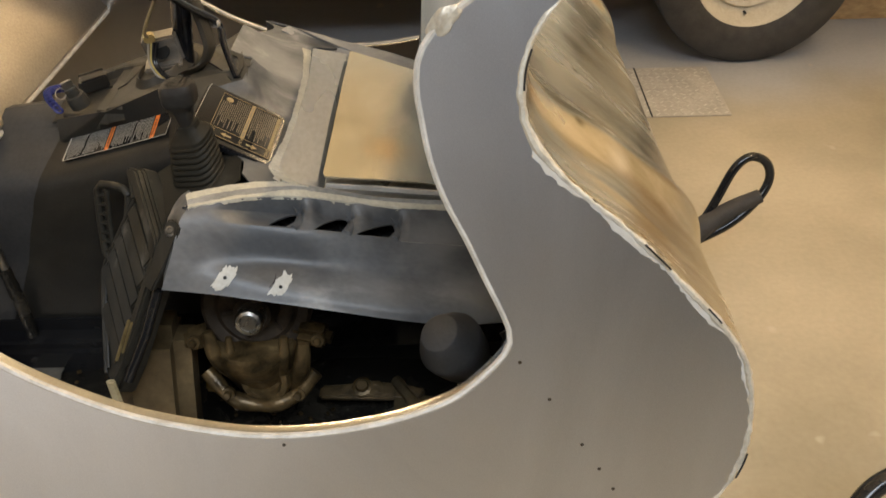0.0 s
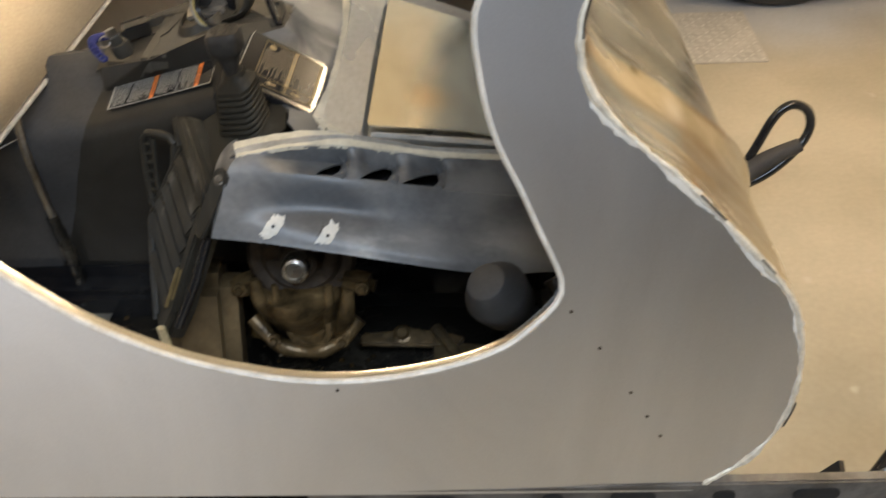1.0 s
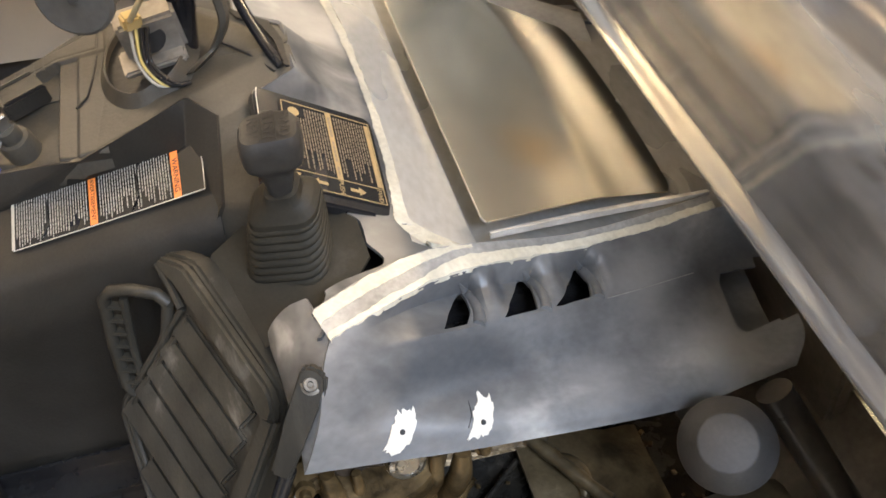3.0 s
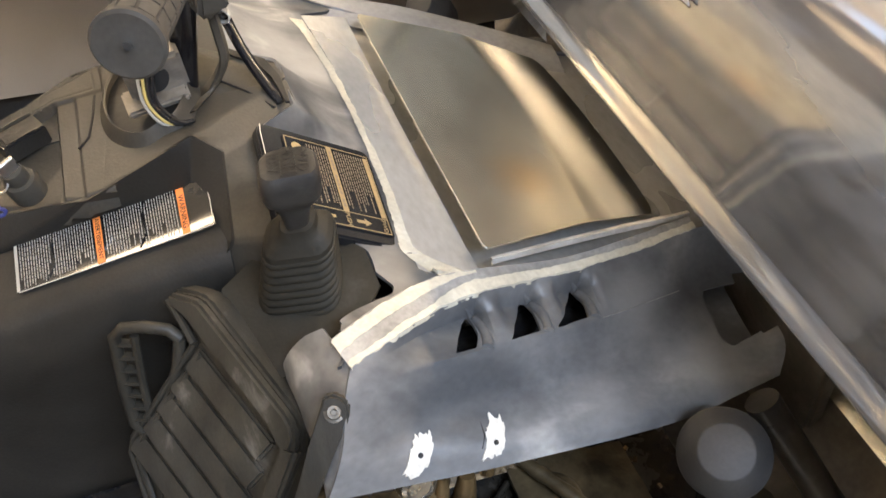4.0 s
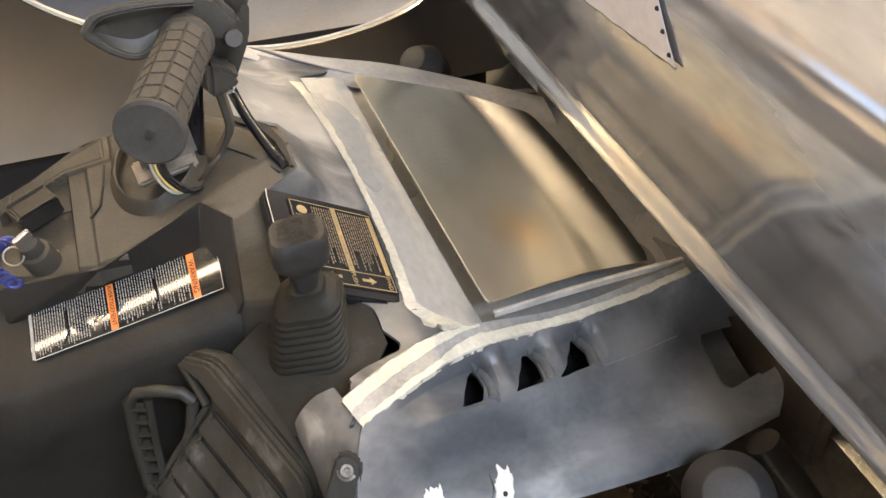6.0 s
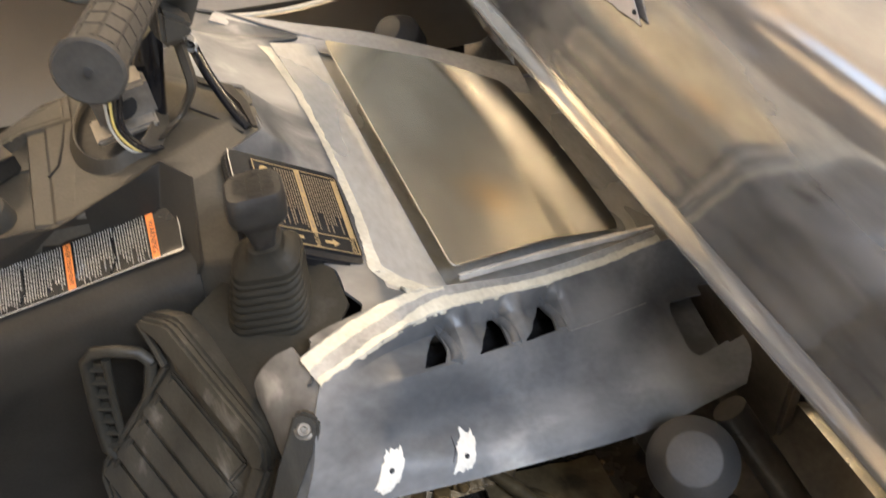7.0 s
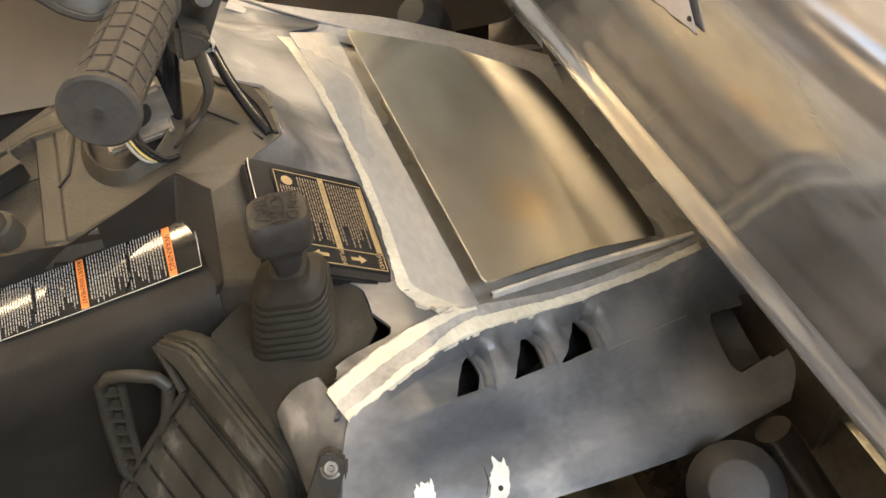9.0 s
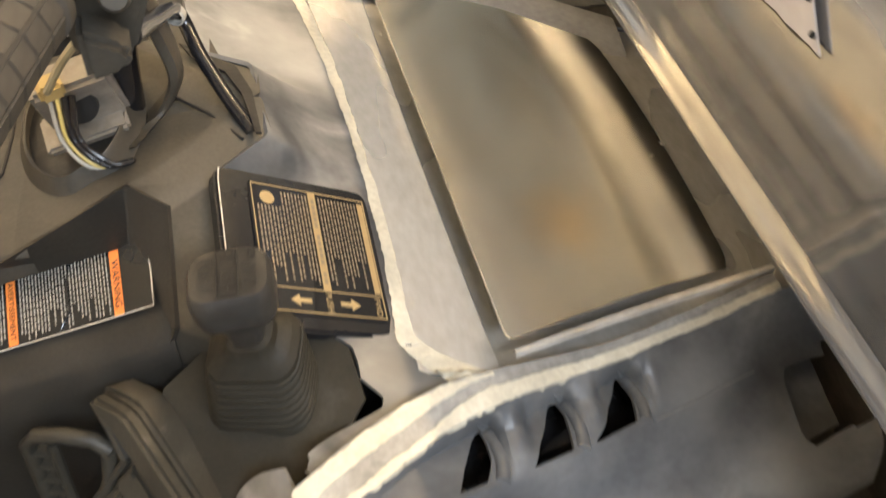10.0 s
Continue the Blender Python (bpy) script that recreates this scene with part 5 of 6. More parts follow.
part("throttle_cable", tube(catmull([(-0.290, 0.985, 0.905), (-0.286, 1.04, 0.870), (-0.276, 1.112, 0.822), (-0.268, 1.095, 0.800), (-0.256, 1.070, 0.780), (-0.246, 1.050, 0.770)], 40), 0.0048, 10), GLOSSBLACK, sled, "thick black control cable")
part("cable_tie", lathe([(0.0050, 0.004), (0.0062, 0.003), (0.0062, -0.003), (0.0050, -0.004)], axes((-0.277, 1.106, 0.8235), (0.2, -1, 0), (0.4, 0, 1)) @ pose(0, 0, 0, 0, 60, 0), 12), WHITEINK, sled, "white cable clamp")
clamp = bmesh.new()
block((0.046, 0.022, 0.040), pose(-0.340, 1.068, 0.808, 12, -8, 6), 0.003, clamp)
block((0.050, 0.026, 0.007), pose(-0.342, 1.062, 0.788, 12, -8, 6), 0.002, clamp)
cl = part("column_clamp", clamp, surface("cast_aluminium", (0.26, 0.24, 0.21), (0.36, 0.33, 0.29), 0.5, 0.6, 30, 200, 0.15), sled, "cast aluminium steering column clamp")
part("clamp_bore", lathe([(0, 0.0005), (0.0115, 0.0005), (0.0120, -0.002)], axes((-0.341, 1.0555, 0.8085), (1, 0, 0), (0, 0.2, 1)), 24), DARK, cl)
part("steering_column", tube([(-0.330, 1.08, 0.70), (-0.318, 1.08, 0.80), (-0.302, 1.08, 0.91)], 0.013, 14), GLOSSBLACK, sled)
for k, c in enumerate((WHITEINK, surface("yellow_wire", (0.55, 0.42, 0.12), (0.62, 0.50, 0.18), 0.4, 0, 20, 60, 0), GLOSSBLACK, GLOSSBLACK)):
    part("wire", tube(catmull([(-0.352 + 0.004 * k, 1.050, 0.822), (-0.352 + 0.003 * k, 1.038, 0.800), (-0.342 + 0.004 * k, 1.030, 0.784), (-0.328 + 0.003 * k, 1.034, 0.779), (-0.322, 1.045, 0.770)], 20), 0.0012 if k < 2 else 0.0020, 8), c, sled, ("white wire", "yellow wire", "black wire loom", "black wire loom")[k])
part("connector", block((0.014, 0.012, 0.012), pose(-0.350, 1.052, 0.828, 10, 0, 20), 0.002), surface("yellowed_plastic", (0.45, 0.32, 0.12), (0.52, 0.40, 0.18), 0.4, 0, 20, 60, 0), sled, "yellowed wire connector")
part("wire", tube(catmull([(-0.306, 1.0, 0.905), (-0.330, 1.02, 0.87), (-0.345, 1.03, 0.845), (-0.350, 1.048, 0.83)], 20), 0.0022, 8), surface("dirty_cream_hose", (0.35, 0.30, 0.18), (0.42, 0.36, 0.22), 0.5, 0, 20, 60, 0), sled, "dirty cream wire sleeve")

# ---- ribbed belt guard, starter handle, flap, ear
mg = axes((-0.398, 0.756, 0.534), (0.086, 0.049, 0.142), (-0.030, 0.124, 0.064)) @ Matrix(((1, 0, 0, 0), (0, 1, 0, 0), (0.122, 0, 1, -0.022), (0, 0, 0, 1)))
outline = [(-0.026, -0.014), (0.020, -0.019), (0.170, -0.021), (0.181, -0.019), (0.189, -0.010), (0.224, 0.096), (0.223, 0.106), (0.214, 0.128), (0.208, 0.130), (0.199, 0.124), (0.187, 0.096), (0.180, 0.092), (0.075, 0.128), (0.060, 0.128), (0.020, 0.088), (-0.034, 0.028), (-0.036, 0.012)]
guard = part("belt_guard", slab(outline, mg @ pose(0, 0, -0.027), 0.022, 0.003), SCUFFED, sled, "ribbed dusty black belt guard")
for k in range(6):
    x = 0.147 - 0.0275 * k
    y1 = (0.1493 - 0.308 * x) / 1.0933 - 0.006 if k < 5 else 0.084
    c = Vector((x + 0.303 * y1 / 2, 0.004 + y1 / 2))
    part("guard_rib", block((0.0230, y1 * 1.03, 0.007), mg @ pose(c.x, c.y, -0.0035, 0, 9, -16.9), 0.0022), SCUFFED, guard, "broad louvre-like moulded rib")
band = [(0.165, -0.018), (0.176, -0.017), (0.184, -0.011), (0.189, -0.003), (0.221, 0.096), (0.220, 0.104), (0.212, 0.126), (0.203, 0.123), (0.208, 0.102), (0.177, 0.006), (0.170, -0.003), (0.160, -0.007)]
part("guard_border", slab(band, mg @ pose(0, 0, -0.006), 0.011, 0.003), SCUFFED, guard, "raised rounded worn border")
part("guard_border", slab([(-0.026, -0.012), (0.020, -0.018), (0.170, -0.021), (0.166, -0.006), (0.020, -0.004), (-0.016, 0.002)], mg @ pose(0, 0, -0.006), 0.010, 0.003), SCUFFED, guard, "raised lower border")
for off in (0.0, 0.009):
    lip = [(0.186 - off * 0.5, 0.094 - off), (0.130, 0.1105 - off), (0.072, 0.127 - off), (0.058, 0.125 - off), (0.015 + off * 0.4, 0.082 - off), (-0.030 + off, 0.030 - off * 0.2)]
    part("guard_lip", tube([mg @ Vector((x, y, -0.003)) for x, y in lip], 0.0028, 8), SCUFFED, guard, "thin ridge along the handle side")
part("guard_lip", tube([mg @ Vector((x, y, -0.002)) for x, y in ((0.204, 0.128), (0.194, 0.108), (0.186, 0.094))], 0.0035, 8), SCUFFED, guard)
clip = bmesh.new()
block((0.060, 0.0035, 0.004), mg @ pose(0.045, -0.006, 0.0055), 0.001, clip)
block((0.045, 0.003, 0.004), mg @ pose(0.055, -0.014, 0.0045), 0.001, clip)
part("brass_clip", clip, surface("dull_brass", (0.42, 0.33, 0.16), (0.55, 0.45, 0.25), 0.4, 0.8, 30, 100, 0.1), guard, "dull brass edge clips")
part("guard_foot", block((0.011, 0.006, 0.110), pose(-0.386, 0.748, 0.470, 6, 4, 0), 0.002), surface("worn_wood_end", (0.50, 0.40, 0.22), (0.62, 0.52, 0.32), 0.6, 0, 40, 150, 0.1), guard, "pale worn foot strap")
part("guard_strut", tube([(-0.302, 0.764, 0.645), (-0.325, 0.750, 0.590), (-0.354, 0.732, 0.535)], 0.006, 10), GLOSSBLACK, guard, "gloss black strut")

s0 = Vector((-0.410, 0.917, 0.697))
sx, sy = Vector((-0.366, 0.900, 0.698)) - s0, Vector((-0.424, 0.894, 0.594)) - s0
mh = axes(s0, sx, sy)
hw, hh = sx.length * 1.05, sy.length
handle = part("starter_handle", tube([mh @ Vector(p) for p in ((hw, 0.010, 0), (hw * 0.85, 0.002, 0), (hw * 0.5, 0, 0), (0.008, 0.002, 0), (0.001, 0.010, 0), (0, hh * 0.5, 0), (0.002, hh - 0.01, 0), (0.008, hh - 0.002, 0), (hw * 0.35, hh - 0.002, 0), (hw * 0.62, hh * 0.7, 0), (hw * 0.9, hh * 0.35, 0), (hw, 0.010, 0))], 0.0050, 10), SCUFFED, sled, "black D-shaped pull-start handle")
part("inner_rail", tube([mh @ Vector((0.016, 0.008, 0)), mh @ Vector((0.015, hh * 0.5, 0)), mh @ Vector((0.016, hh - 0.006, 0))], 0.0034, 8), SCUFFED, handle)
RIDGE = finish(block((0.014, 0.0032, 0.009), Matrix.Identity(4), 0.001), "finger_ridge", SCUFFED)
for k in range(7):
    ridge = new("finger_ridge", RIDGE)
    ridge.parent = handle
    ridge.matrix_local = mh @ pose(0.008, 0.016 + (hh - 0.032) * k / 6, 0)
rear = [skirt(0, j / 20) for j in range(21)]
ear = catmull([(-0.268, 0.842, 0.7285), (-0.283, 0.847, 0.716), (-0.298, 0.845, 0.695), (-0.297, 0.829, 0.680), (-0.294, 0.814, 0.670), (-0.290, 0.798, 0.661), (-0.290, 0.775, 0.657), (-0.292, 0.754, 0.655)], 20)
part("console_ear", sheet([[a, a.lerp(b, 0.35) + Vector((-0.004, -0.006, 0.003)) * g, a.lerp(b, 0.7) + Vector((-0.004, -0.005, 0.003)) * g, b] for a, b, g in zip(rear, ear, [math.sin(math.pi * k / 20) for k in range(21)])], 0.003), EARM, sled, "primed rounded ear at the skirt's end")
mbolt = axes((-0.276, 0.783, 0.712), (0.5, 0.3, 0.4), (-0.3, 0.4, 0.8))
zb = (Vector((-0.36, 0.48, 1.21)) - Vector((-0.276, 0.783, 0.712))).normalized()
mbolt = axes((-0.276, 0.783, 0.713), Vector((1, 0, 0)).cross(zb), zb.cross(Vector((1, 0, 0)).cross(zb)))
down = (Vector((-0.306, 0.757, 0.657)) - Vector((-0.276, 0.783, 0.713))).normalized()
arm = part("link_arm", slab([(-0.010, 0.008), (-0.007, 0.012), (0.0, 0.0135), (0.008, 0.010), (0.011, 0.0), (0.009, -0.03), (0.007, -0.072), (-0.007, -0.072), (-0.009, -0.03)], axes((-0.276, 0.783, 0.713), (-down).cross(zb), -down) @ pose(0, 0, -0.005), 0.008, 0.002), SCUFFED, sled, "dark link arm on the ear")
part("bolt_head", lathe([(0, 0.004), (0.0020, 0.004), (0.0024, 0.0055), (0.0044, 0.0055), (0.0050, 0.0045), (0.0050, 0.003), (0.0070, 0.0025), (0.0073, -0.002)], mbolt, 24), surface('dirty_steel', (0.10, 0.09, 0.075), (0.22, 0.20, 0.17), 0.5, 0.7, 60, 200, 0.3), arm, "worn socket-head bolt with a washer")

# ---- down in the cavity
def pan_z(x):
    """The pan's height: a shelf behind, a deep well under the engine."""
    k = min(1, max(0, (x + 0.36) / 0.06))
    return 0.405 - 0.115 * k * k * (3 - 2 * k)


part("belly_pan", sheet([[Vector((-1.1 + 1.40 * i / 60, 0.59 + 0.40 * j / 10, pan_z(-1.1 + 1.40 * i / 60) + 0.02 * (abs(j / 10 - 0.35) > 0.5) + 0.003 * math.sin(i * 0.7 + j))) for j in range(11)] for i in range(61)], 0.004), PANM, sled, "dirty black belly pan")
# The far half acts as a reflector for the far plate.
part("belly_pan", sheet([[mirror(Vector((-1.1 + 1.40 * i / 24, 0.50 + 0.45 * j / 10, 0.405))) for j in range(11)] for i in range(25)], 0.004), FARPAN, sled, "unseen belly pan, made pale to brighten the far plate's reflection")
pm = axes((-0.216, 0.825, 0.562), (1, 0, -0.15), (0, 0.35, 1))
zax = pm.to_3x3() @ Vector((0, 0, 1))
if zax.y > 0:
    pm = pm @ pose(0, 0, 0, 180, 0, 0)
pulley = part("pulley", lathe([(0, -0.006), (0.022, -0.006), (0.025, -0.010), (0.040, -0.008), (0.046, -0.004), (0.052, -0.008), (0.057, -0.006), (0.065, -0.006), (0.070, -0.010), (0.070, -0.016), (0.064, -0.019), (0.060, -0.022), (0.050, -0.026), (0.050, -0.034), (0, -0.034)], pm, 56), RUST, sled, "grimy dished drive pulley")
part("pulley_hub", lathe([(0.0, 0.026), (0.019, 0.026), (0.023, 0.022), (0.024, 0.004), (0.028, -0.004), (0.030, -0.012)], pm, 36), RUST, pulley, "dark pulley hub")
part("pulley_bolt", lathe([(0, 0.050), (0.009, 0.050), (0.0105, 0.0485), (0.0115, 0.0505), (0.0150, 0.049), (0.0172, 0.045), (0.0178, 0.036), (0.0178, 0.020), (0.021, 0.018)], pm, 36), STEEL, pulley, "shiny flanged pulley bolt")
for k in range(6):
    part("spoke", block((0.022, 0.005, 0.006), pm @ pose(0, 0, 0, 0, 0, 60 * k + 20) @ pose(0.034, 0, -0.006), 0.0015), RUST, pulley)
# gear case: a drum behind the pulley, a pot under it, ribs, lugs and bolts
gearcase = part("gear_case", lathe([(0, 0.060), (0.060, 0.060), (0.066, 0.048), (0.063, 0.020), (0.054, -0.010), (0.048, -0.036), (0.040, -0.052), (0, -0.054)], pose(-0.228, 0.852, 0.462, 10, 0, 0), 36), CAST, sled, "oily golden-brown cast gear case")
part("case_drum", lathe([(0.030, -0.036), (0.058, -0.036), (0.066, -0.042), (0.068, -0.055), (0.064, -0.090), (0, -0.092)], pm, 40), CAST, gearcase)
part("case_port", lathe([(0, 0.006), (0.014, 0.005), (0.020, 0.004), (0.022, 0.014), (0.024, 0.018), (0.031, 0.018), (0.034, 0.010), (0.034, -0.022)], pose(-0.214, 0.812, 0.458, 74, 0, -6), 30), CAST, gearcase, "round oily case port")
for x, w, z0, tilt in ((-0.276, 0.016, 0.500, 12), (-0.252, 0.010, 0.490, 6), (-0.182, 0.012, 0.488, -8), (-0.158, 0.018, 0.478, -14)):
    part("case_rib", tube(catmull([(x, 0.806, z0 + 0.042), (x + 0.004 * tilt / 10, 0.798, z0 + 0.010), (x + 0.016 * tilt / 10, 0.806, z0 - 0.036), (x + 0.022 * tilt / 10, 0.822, z0 - 0.062)], 14), [w * (0.42 + 0.22 * math.sin(j * 0.33)) for j in range(15)], 10), CAST, gearcase)
part("case_flange", tube(catmull([(-0.292, 0.812, 0.468), (-0.262, 0.792, 0.440), (-0.220, 0.784, 0.430), (-0.178, 0.792, 0.438), (-0.150, 0.812, 0.462)], 24), [0.010 + 0.003 * noise.noise(Vector((j * 0.3, 2, 5))) for j in range(25)], 12), CAST, gearcase)
part("case_lug", block((0.050, 0.030, 0.030), pose(-0.148, 0.822, 0.520, 12, 6, -12), 0.009), CAST, gearcase)
part("case_lug", block((0.040, 0.034, 0.024), pose(-0.292, 0.820, 0.522, 8, -10, 14), 0.008), CAST, gearcase)
for x, y, z in ((-0.296, 0.802, 0.527), (-0.140, 0.804, 0.524), (-0.172, 0.786, 0.446), (-0.262, 0.784, 0.452)):
    part("case_bolt", lathe([(0, 0.008), (0.004, 0.008), (0.0052, 0.0065), (0.0052, 0.001), (0.0085, 0.0008), (0.009, -0.006)], pose(x, y, z, 66, 0, 0), 12), CAST, gearcase)
MOUNTM = surface("stained_mount_metal", (0.060, 0.044, 0.024), (0.20, 0.15, 0.08), 0.42, 0.3, 20, 140, 0.4, 0.1, (1, 1, 1), (0.34, 0.26, 0.15), (0.36, 0.66), swirl=0.6)
part("engine_mount", slab([(-0.075, -0.010), (0.075, -0.012), (0.085, 0.004), (0.060, 0.011), (0.028, 0.010), (0.018, 0.018), (-0.002, 0.018), (-0.010, 0.010), (-0.072, 0.010)], pose(-0.098, 0.905, 0.318, 24, 2, 0), 0.014, 0.0035), CAST, sled, "golden-brown dirty engine mount flange")
part("mount_bolt", lathe([(0, 0.009), (0.008, 0.009), (0.010, 0.006), (0.010, 0.002), (0.015, 0.001), (0.016, -0.003)], pose(-0.108, 0.906, 0.334, 24, 0, 0), 16), CAST, sled)
part("mount_plate", sheet([[Vector((-0.060 + 0.145 * i / 12, 0.905 - 0.115 * j / 8 - 0.02 * i / 12, 0.320 + 0.006 * noise.noise(Vector((i * 0.5, j * 0.6, 3))))) for j in range(9)] for i in range(13)], 0.006), MOUNTM, sled, "brown stained mount plate")
part("plate_brace", tube([Vector((-0.058, 0.916, 0.336)).lerp(Vector((0.014, 0.800, 0.334)), j / 10) for j in range(11)], [0.0085 + 0.001 * math.sin(j * 2.1) for j in range(11)], 10), MOUNTM, sled, "brown diagonal brace over the pan")
part("mount_foot", tube(catmull([(-0.022, 0.870, 0.328), (-0.008, 0.852, 0.328), (-0.002, 0.830, 0.326), (-0.008, 0.815, 0.324)], 16), [0.004 + 0.008 * math.sin(math.pi * j / 16) for j in range(17)], 10), MOUNTM, sled, "rounded embossed foot on the plate")
part("pan_stiffener", tube([Vector((-0.175, 0.800, 0.302)).lerp(Vector((-0.060, 0.885, 0.306)), j / 10) for j in range(11)], 0.004, 8), PANM, sled, "thin brace across the pan")
part("exhaust_shroud", block((0.095, 0.085, 0.23), pose(-0.362, 0.812, 0.428, -12, 6, 6), 0.022), surface("gold_stained_sheet", (0.085, 0.058, 0.028), (0.22, 0.155, 0.078), 0.42, 0.3, 12, 140, 0.2, 0.1, (1, 1, 1), (0.36, 0.265, 0.14)), sled, "golden-brown stained exhaust shroud")
part("gold_tab", block((0.020, 0.006, 0.040), pose(-0.288, 0.812, 0.445, 10, 15, 0), 0.006), surface("gold_zinc", (0.45, 0.32, 0.12), (0.58, 0.44, 0.20), 0.35, 0.9, 30, 100, 0.1), sled, "gold zinc bracket tab")
part("pan_step", sheet([[Vector((-0.30 + 0.44 * i / 30, y + 0.003 * noise.noise(Vector((i * 0.4, y * 9, 0))), z + 0.002 * noise.noise(Vector((i * 0.5, 4, y * 20))))) for y, z in ((0.585, 0.462), (0.660, 0.452), (0.728, 0.446), (0.740, 0.438), (0.746, 0.300))] for i in range(31)], 0.003), surface("dusty_olive_pan", (0.085, 0.074, 0.050), (0.17, 0.15, 0.105), 0.42, 0.0, 18, 150, 0.4, 0.12, (1, 1, 1), (0.26, 0.235, 0.17)), sled, "dusty olive step of the belly pan")
# Sheet added to close the nose where the floor showed through.
part("inner_liner", sheet([[Vector((x, side + (2 * YC - 2 * side) * k / 6, z)) for x, z, side in ((0.10, 0.40, 0.50), (0.20, 0.43, 0.512), (0.245, 0.52, 0.530), (0.270, 0.60, 0.552), (0.262, 0.68, 0.575), (0.20, 0.75, 0.595))] for k in range(7)], 0.002), LINERM, sled, "lightened brown sheet added to close the inside of the nose")
# Dark sheet added in front of the far plate's bright lower strip.
part("side_liner", sheet([[mirror((x, 0.560, 0.585)), mirror((x, 0.565, 0.52)), mirror((x, 0.585, 0.41))] for x in (-1.15, -0.7, -0.3, 0.1, 0.2)], 0.002), DARK, sled, "dark sheet added to hide the bright foot of the far plate")
# Block added to close the front of the bay.
part("dark_bulkhead", block((0.02, 0.62, 0.22), pose(0.21, YC, 0.50, 0, -12, 0), 0.004), LINERM, sled, "lightened brown block added to close the front of the bay")
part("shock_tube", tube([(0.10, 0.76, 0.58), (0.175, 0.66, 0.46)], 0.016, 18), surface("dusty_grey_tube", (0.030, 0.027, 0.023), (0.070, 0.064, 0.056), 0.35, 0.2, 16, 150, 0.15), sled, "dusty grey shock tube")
# Dark block added as backing, so the bay's far gap stays black.
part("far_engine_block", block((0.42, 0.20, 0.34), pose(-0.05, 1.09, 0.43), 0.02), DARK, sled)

# support rod with its plate
rod = part("support_rod", tube(catmull([(-0.600, 1.03, 0.712), (-0.601, 0.985, 0.697), (-0.597, 0.962, 0.660), (-0.590, 0.945, 0.600), (-0.570, 0.915, 0.460), (-0.556, 0.892, 0.412)], 40), 0.0052, 12), surface("bare_steel_rod", (0.30, 0.27, 0.22), (0.42, 0.38, 0.32), 0.35, 1.0, 40, 200, 0.1), sled, "bent bare steel support rod")
part("rod_sleeve", tube(catmull([(-0.584, 0.934, 0.550), (-0.576, 0.924, 0.500), (-0.566, 0.908, 0.440), (-0.560, 0.898, 0.416)], 30), [0.0085 + 0.0022 * noise.noise(Vector((k * 0.45, 3, 1))) for k in range(31)], 12), PANM, rod, "mud-caked lower end of the rod")
part("rod_plate", slab([(-0.024, -0.026), (0.008, -0.030), (0.026, -0.022), (0.022, 0.004), (0.027, 0.026), (-0.004, 0.030), (-0.027, 0.022), (-0.022, 0.002)], pose(-0.545, 0.862, 0.411, 0, 0, 8), 0.002, 0.0005), surface("muddy_steel_plate", (0.10, 0.094, 0.080), (0.20, 0.19, 0.165), 0.5, 0.3, 45, 200, 0.3, 0.15, (1, 1, 1), (0.32, 0.31, 0.28)), rod, "pale worn rod plate")
part("rod_weld", lathe([(0.006, 0.02), (0.010, 0.008), (0.014, 0), (0, 0)], pose(-0.556, 0.892, 0.410), 12), RUST, rod)

part("scratch", tube([(-0.648, 0.956, 0.640), (-0.625, 0.9555, 0.652), (-0.600, 0.955, 0.664)], [0.0006, 0.0013, 0.0006], 6), STEEL, sled, "bright scratch on the rear side panel")

# grit and rivets on the pan
grit = bmesh.new()
r = random.Random(8)
for k in range(260):
    x, y = r.uniform(-0.85, 0.12), r.uniform(0.66, 0.90)
    s = r.uniform(0.0012, 0.0034)
    block((s * 2, s * 1.6, s), pose(x, y, pan_z(x) + 0.0055 + s * 0.4, r.uniform(-20, 20), r.uniform(-20, 20), r.uniform(0, 180)), 0, grit)
pan_grit = new("pan_grit", finish(grit, "pan_grit", CAST, False))
pan_grit.parent = sled
tagged(pan_grit, "pale grit and crumbs on the pan", kind="stuff")
for k in range(14):
    x, y = -0.80 + 0.045 * k, 0.800 + 0.03 * ((k * 7) % 3)
    part("rivet", lathe([(0, 0.002), (0.003, 0.0018), (0.0045, 0.0008), (0.005, 0)], pose(x, y, 0.4095), 12), STEEL, sled)

# running board rail under the plate, skis and the front loop
rail = bmesh.new()
block((0.595, 0.012, 0.050), pose(0.1275, 0.520, 0.497, 0, -1.5, 0), 0.002, rail)
block((0.595, 0.06, 0.006), pose(0.1275, 0.492, 0.475, 0, -1.5, 0), 0.001, rail)
rl = part("running_board", rail, surface("dirty_grey_steel", (0.07, 0.062, 0.052), (0.17, 0.155, 0.135), 0.5, 0.3, 24, 180, 0.3), sled, "dirty steel running board rail")
for k, x in enumerate((-0.12, -0.04, 0.08, 0.16, 0.25, 0.34)):
    part("rail_slot", slab(rounded(0.045 if k % 2 else 0.022, 0.018, 0.008), axes((x, 0.5135, 0.487 + 0.026 * (x + 0.45)), (1, 0, 0.026), (0, 0, 1)), 0.0008), DARK, rl)
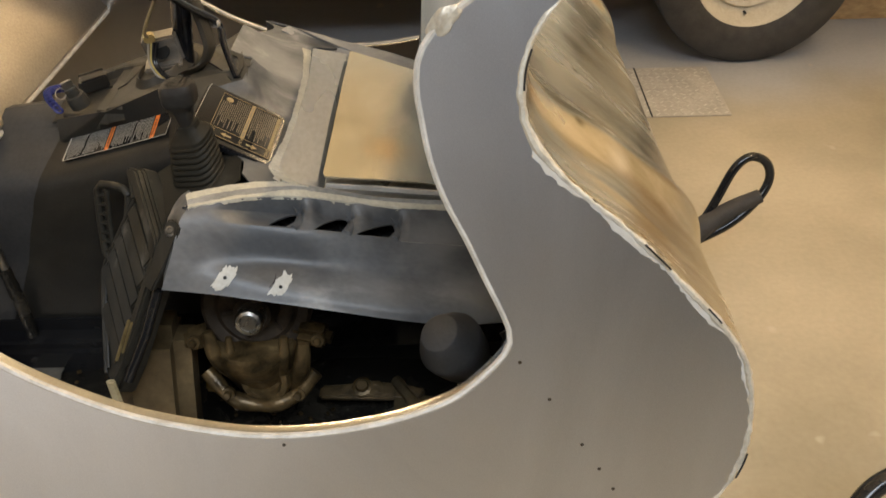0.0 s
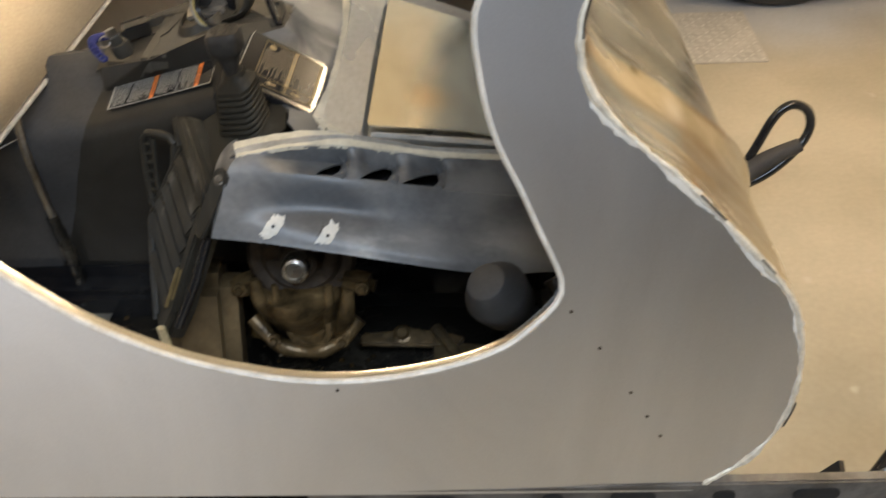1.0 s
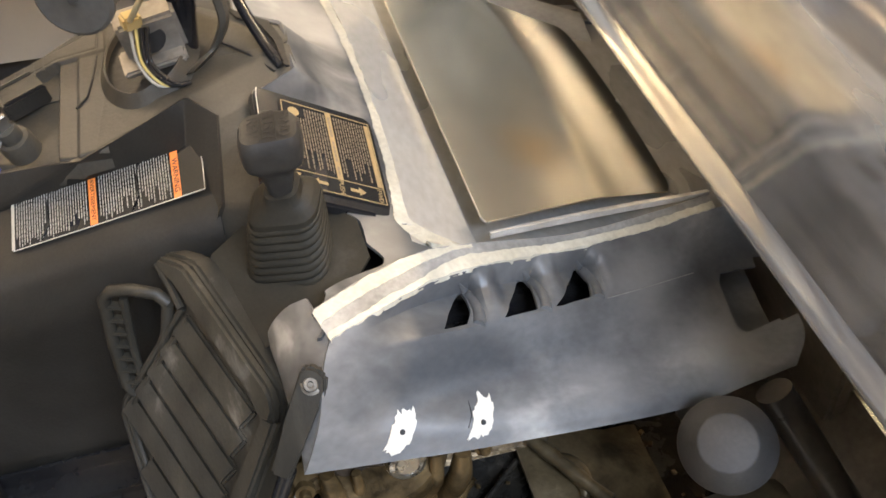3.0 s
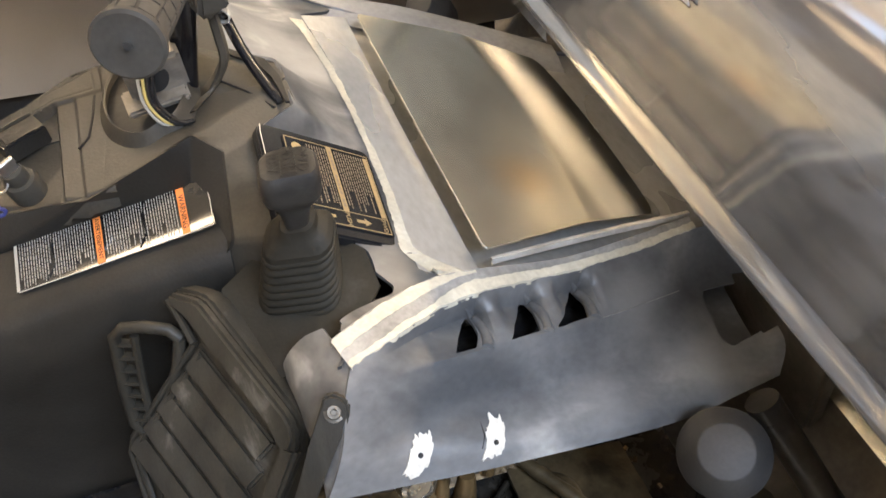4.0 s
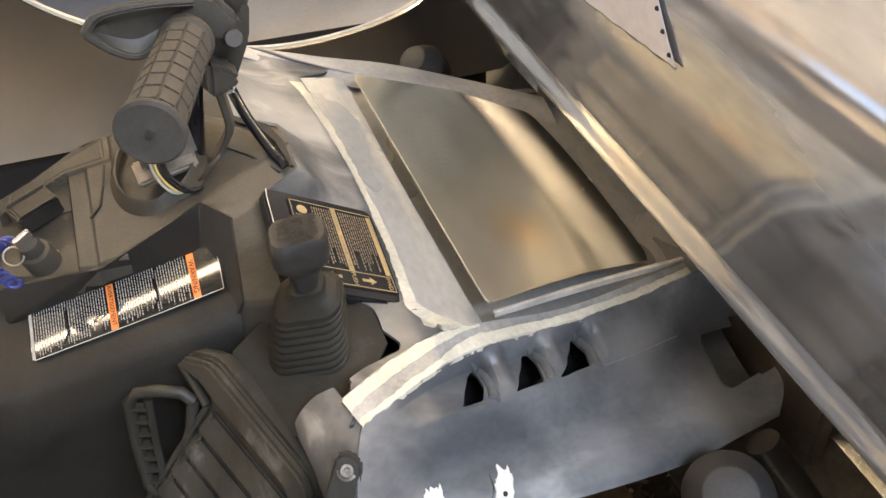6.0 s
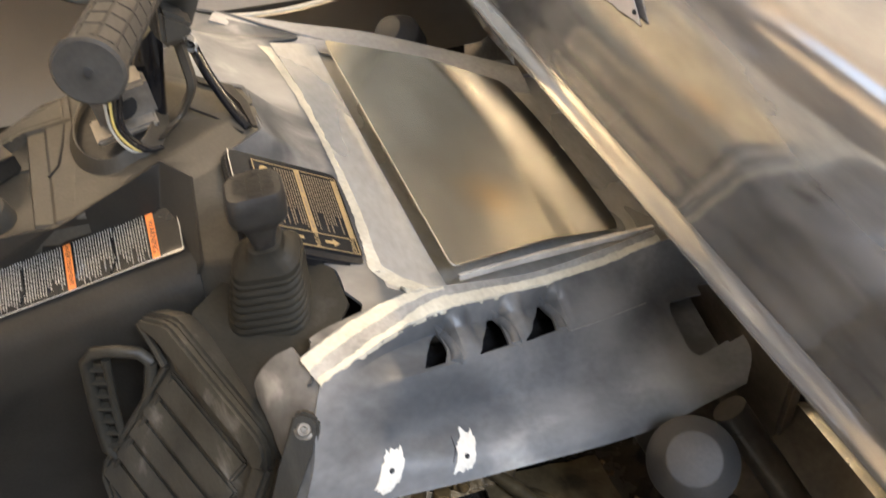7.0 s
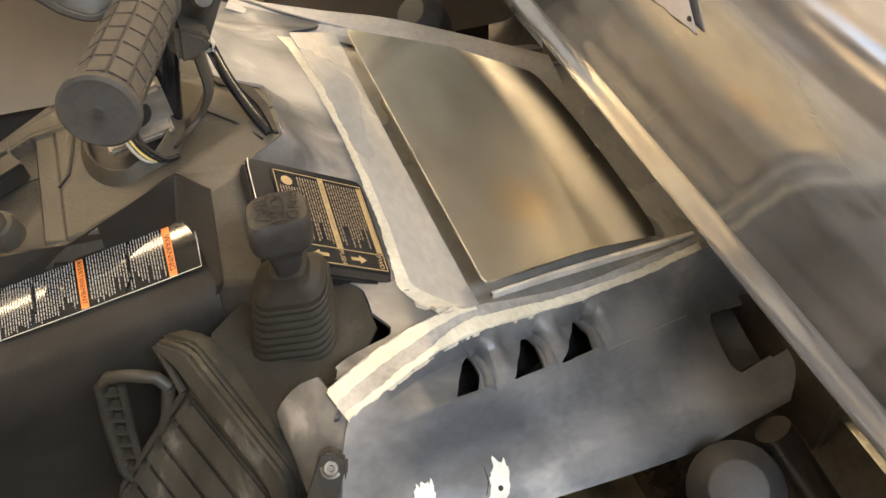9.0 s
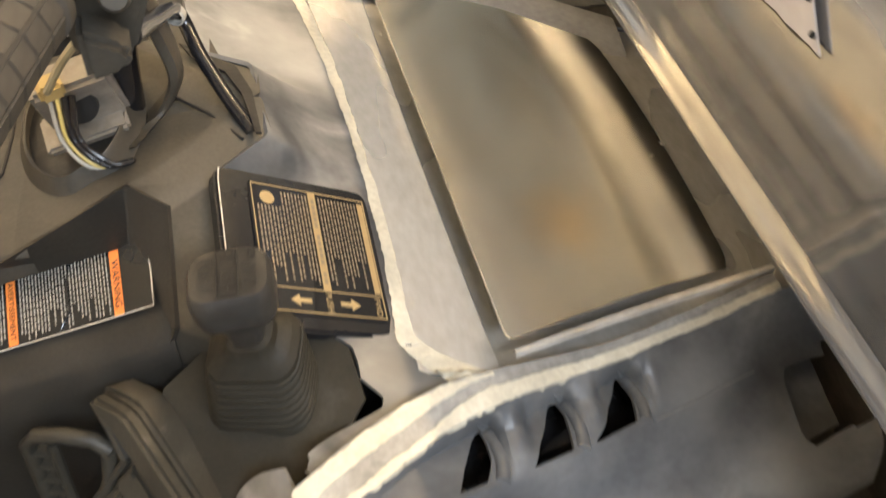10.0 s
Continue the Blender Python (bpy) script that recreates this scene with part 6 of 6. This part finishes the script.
for flip in (False, True):
    f = mirror if flip else Vector
    ski = part("ski", sheet([[f(Vector((-0.15 + 0.68 * i / 30, 0.62 + 0.14 * j / 6, 0.03 + 0.02 * abs(j / 3 - 1) ** 2 + 0.16 * max(0, (i - 20) / 10) ** 2.2))) for j in range(7)] for i in range(31)], 0.012), PLASTIC, sled, "black plastic ski")
    if flip:
        part("ski_loop", tube(catmull([(0.540, 1.47, 0.165), (0.588, 1.50, 0.250), (0.622, 1.52, 0.318), (0.655, 1.53, 0.340), (0.690, 1.53, 0.325), (0.700, 1.52, 0.290), (0.675, 1.50, 0.250), (0.62, 1.48, 0.205), (0.545, 1.47, 0.165)], 60), 0.0095, 12), GLOSSBLACK, ski, "black steel ski loop")
        part("ski_tip", tube(catmull([(0.50, 1.46, 0.155), (0.56, 1.475, 0.200), (0.62, 1.49, 0.235), (0.68, 1.50, 0.262)], 20), [0.026] * 4 + [0.026 - 0.0007 * k for k in range(17)], 14), TYRE, ski, "worn black ski tip")
    else:
        part("ski_loop", tube(catmull([(0.46, 0.66, 0.18), (0.53, 0.69, 0.25), (0.600, 0.74, 0.30), (0.70, 0.76, 0.31), (0.80, 0.76, 0.26)], 40), 0.014, 12), GLOSSBLACK, ski, "black steel ski loop")
    for x, z in ((0.10, 0.50), (0.30, 0.46)):
        part("ski_leg", tube([f((x, 0.78, z)), f((x + 0.02, 0.69, 0.08))], 0.014, 12), GLOSSBLACK, sled)
part("track", block((1.3, 0.36, 0.30), pose(-1.0, YC, 0.16), 0.05), TYRE, sled, "black rubber drive track")
part("tunnel", block((1.22, 0.40, 0.10), pose(-0.99, YC, 0.40), 0.01), GLOSSBLACK, sled)

# ---------------------------------------------------------------- the parked car, hatch plate and board
car = thing("parked_car", "pale blue parked car with cream steel wheels", "car")
R = 0.330
for x in (1.045, -1.58):
    mw = pose(x, 2.82, R, 90, 0, 0)
    tyre = part("tyre", lathe([(0.200, 0.075), (0.215, 0.095), (0.245, 0.104), (0.285, 0.106), (0.315, 0.098), (0.328, 0.085), (0.330, 0.06), (0.330, -0.06), (0.328, -0.085), (0.315, -0.098), (0.25, -0.104), (0.20, -0.09)], mw, 72), TYRE, car, "dusty black tyre")
    rim = part("rim", lathe([(0, 0.030), (0.055, 0.032), (0.060, 0.012), (0.085, 0.005), (0.125, 0.018), (0.150, 0.030), (0.160, 0.010), (0.185, 0.030), (0.196, 0.070), (0.203, 0.082), (0.207, 0.076), (0.207, -0.05), (0, -0.05)], mw, 64), CREAMRIM, car, "cream painted steel rim")
    for k in range(12):
        a = 2 * math.pi * k / 12
        part("rim_slot", lathe([(0, 0.0015), (0.010, 0.0015), (0.011, 0)], mw @ pose(0.128 * math.cos(a), 0.128 * math.sin(a), 0.020), 12), DARK, rim)
    part("valve", lathe([(0.004, 0), (0.004, 0.02), (0, 0.021)], mw @ pose(0, -0.172, 0.02), 8), RUBBER, rim)
body = bmesh.new()
side = [(-2.3, 0.30), (-1.98, 0.27), (-1.95, 0.45), (-1.80, 0.68), (-1.55, 0.73), (-1.30, 0.68), (-1.15, 0.45), (-1.12, 0.27), (0.66, 0.27), (0.68, 0.45), (0.82, 0.68), (1.075, 0.73), (1.33, 0.68), (1.47, 0.45), (1.49, 0.30), (1.80, 0.34), (1.86, 0.60), (1.80, 0.85), (0.9, 0.95), (0.4, 1.38), (-1.3, 1.40), (-1.9, 1.0), (-2.35, 0.92), (-2.4, 0.55)]
slab(side, Matrix(((1, 0, 0, 0), (0, 0, 1, 2.76), (0, 1, 0, 0), (0, 0, 0, 1))), 1.6, 0.02, body)
part("car_body", body, BLUEPAINT, car, "pale blue painted car body")
part("underbody", block((3.2, 1.4, 0.08), pose(-0.2, 3.68, 0.24), 0.02), DARK, car)

hatch = thing("floor_hatch", "worn steel chequer plate hatch flush in the floor", "hatch plate")
part("plate", slab([(0.575, 2.345), (0.905, 2.345), (0.915, 2.70), (0.585, 2.70)], pose(0, 0, 0.001), 0.003, 0.0008), surface("worn_steel_plate", (0.46, 0.43, 0.38), (0.58, 0.54, 0.48), 0.5, 0.2, 12, 100, 0.1), hatch)
lug = bmesh.new()
for i in range(12):
    for j in range(13):
        x, y = 0.60 + 0.0265 * i, 2.36 + 0.0265 * j
        block((0.020, 0.005, 0.0016), pose(x, y, 0.0045, 0, 0, 45 if (i + j) % 2 else -45), 0.0004, lug)
raised = new("chequer_relief", finish(lug, "chequer_relief", EDGE, False))
raised.parent = hatch
tagged(raised, "raised chequer lugs", kind="stuff")
part("strip", slab([(0.655, 2.343), (0.660, 2.343), (0.668, 2.702), (0.663, 2.702)], pose(0, 0, 0.0042), 0.0012), DARK, hatch)
board = thing("wooden_board", "orange-brown plywood board leaning by the wall", "board")
part("board", block((1.1, 0.03, 0.55), pose(1.95, 3.12, 0.275, -3, 0, 0), 0.002), OSB, board)
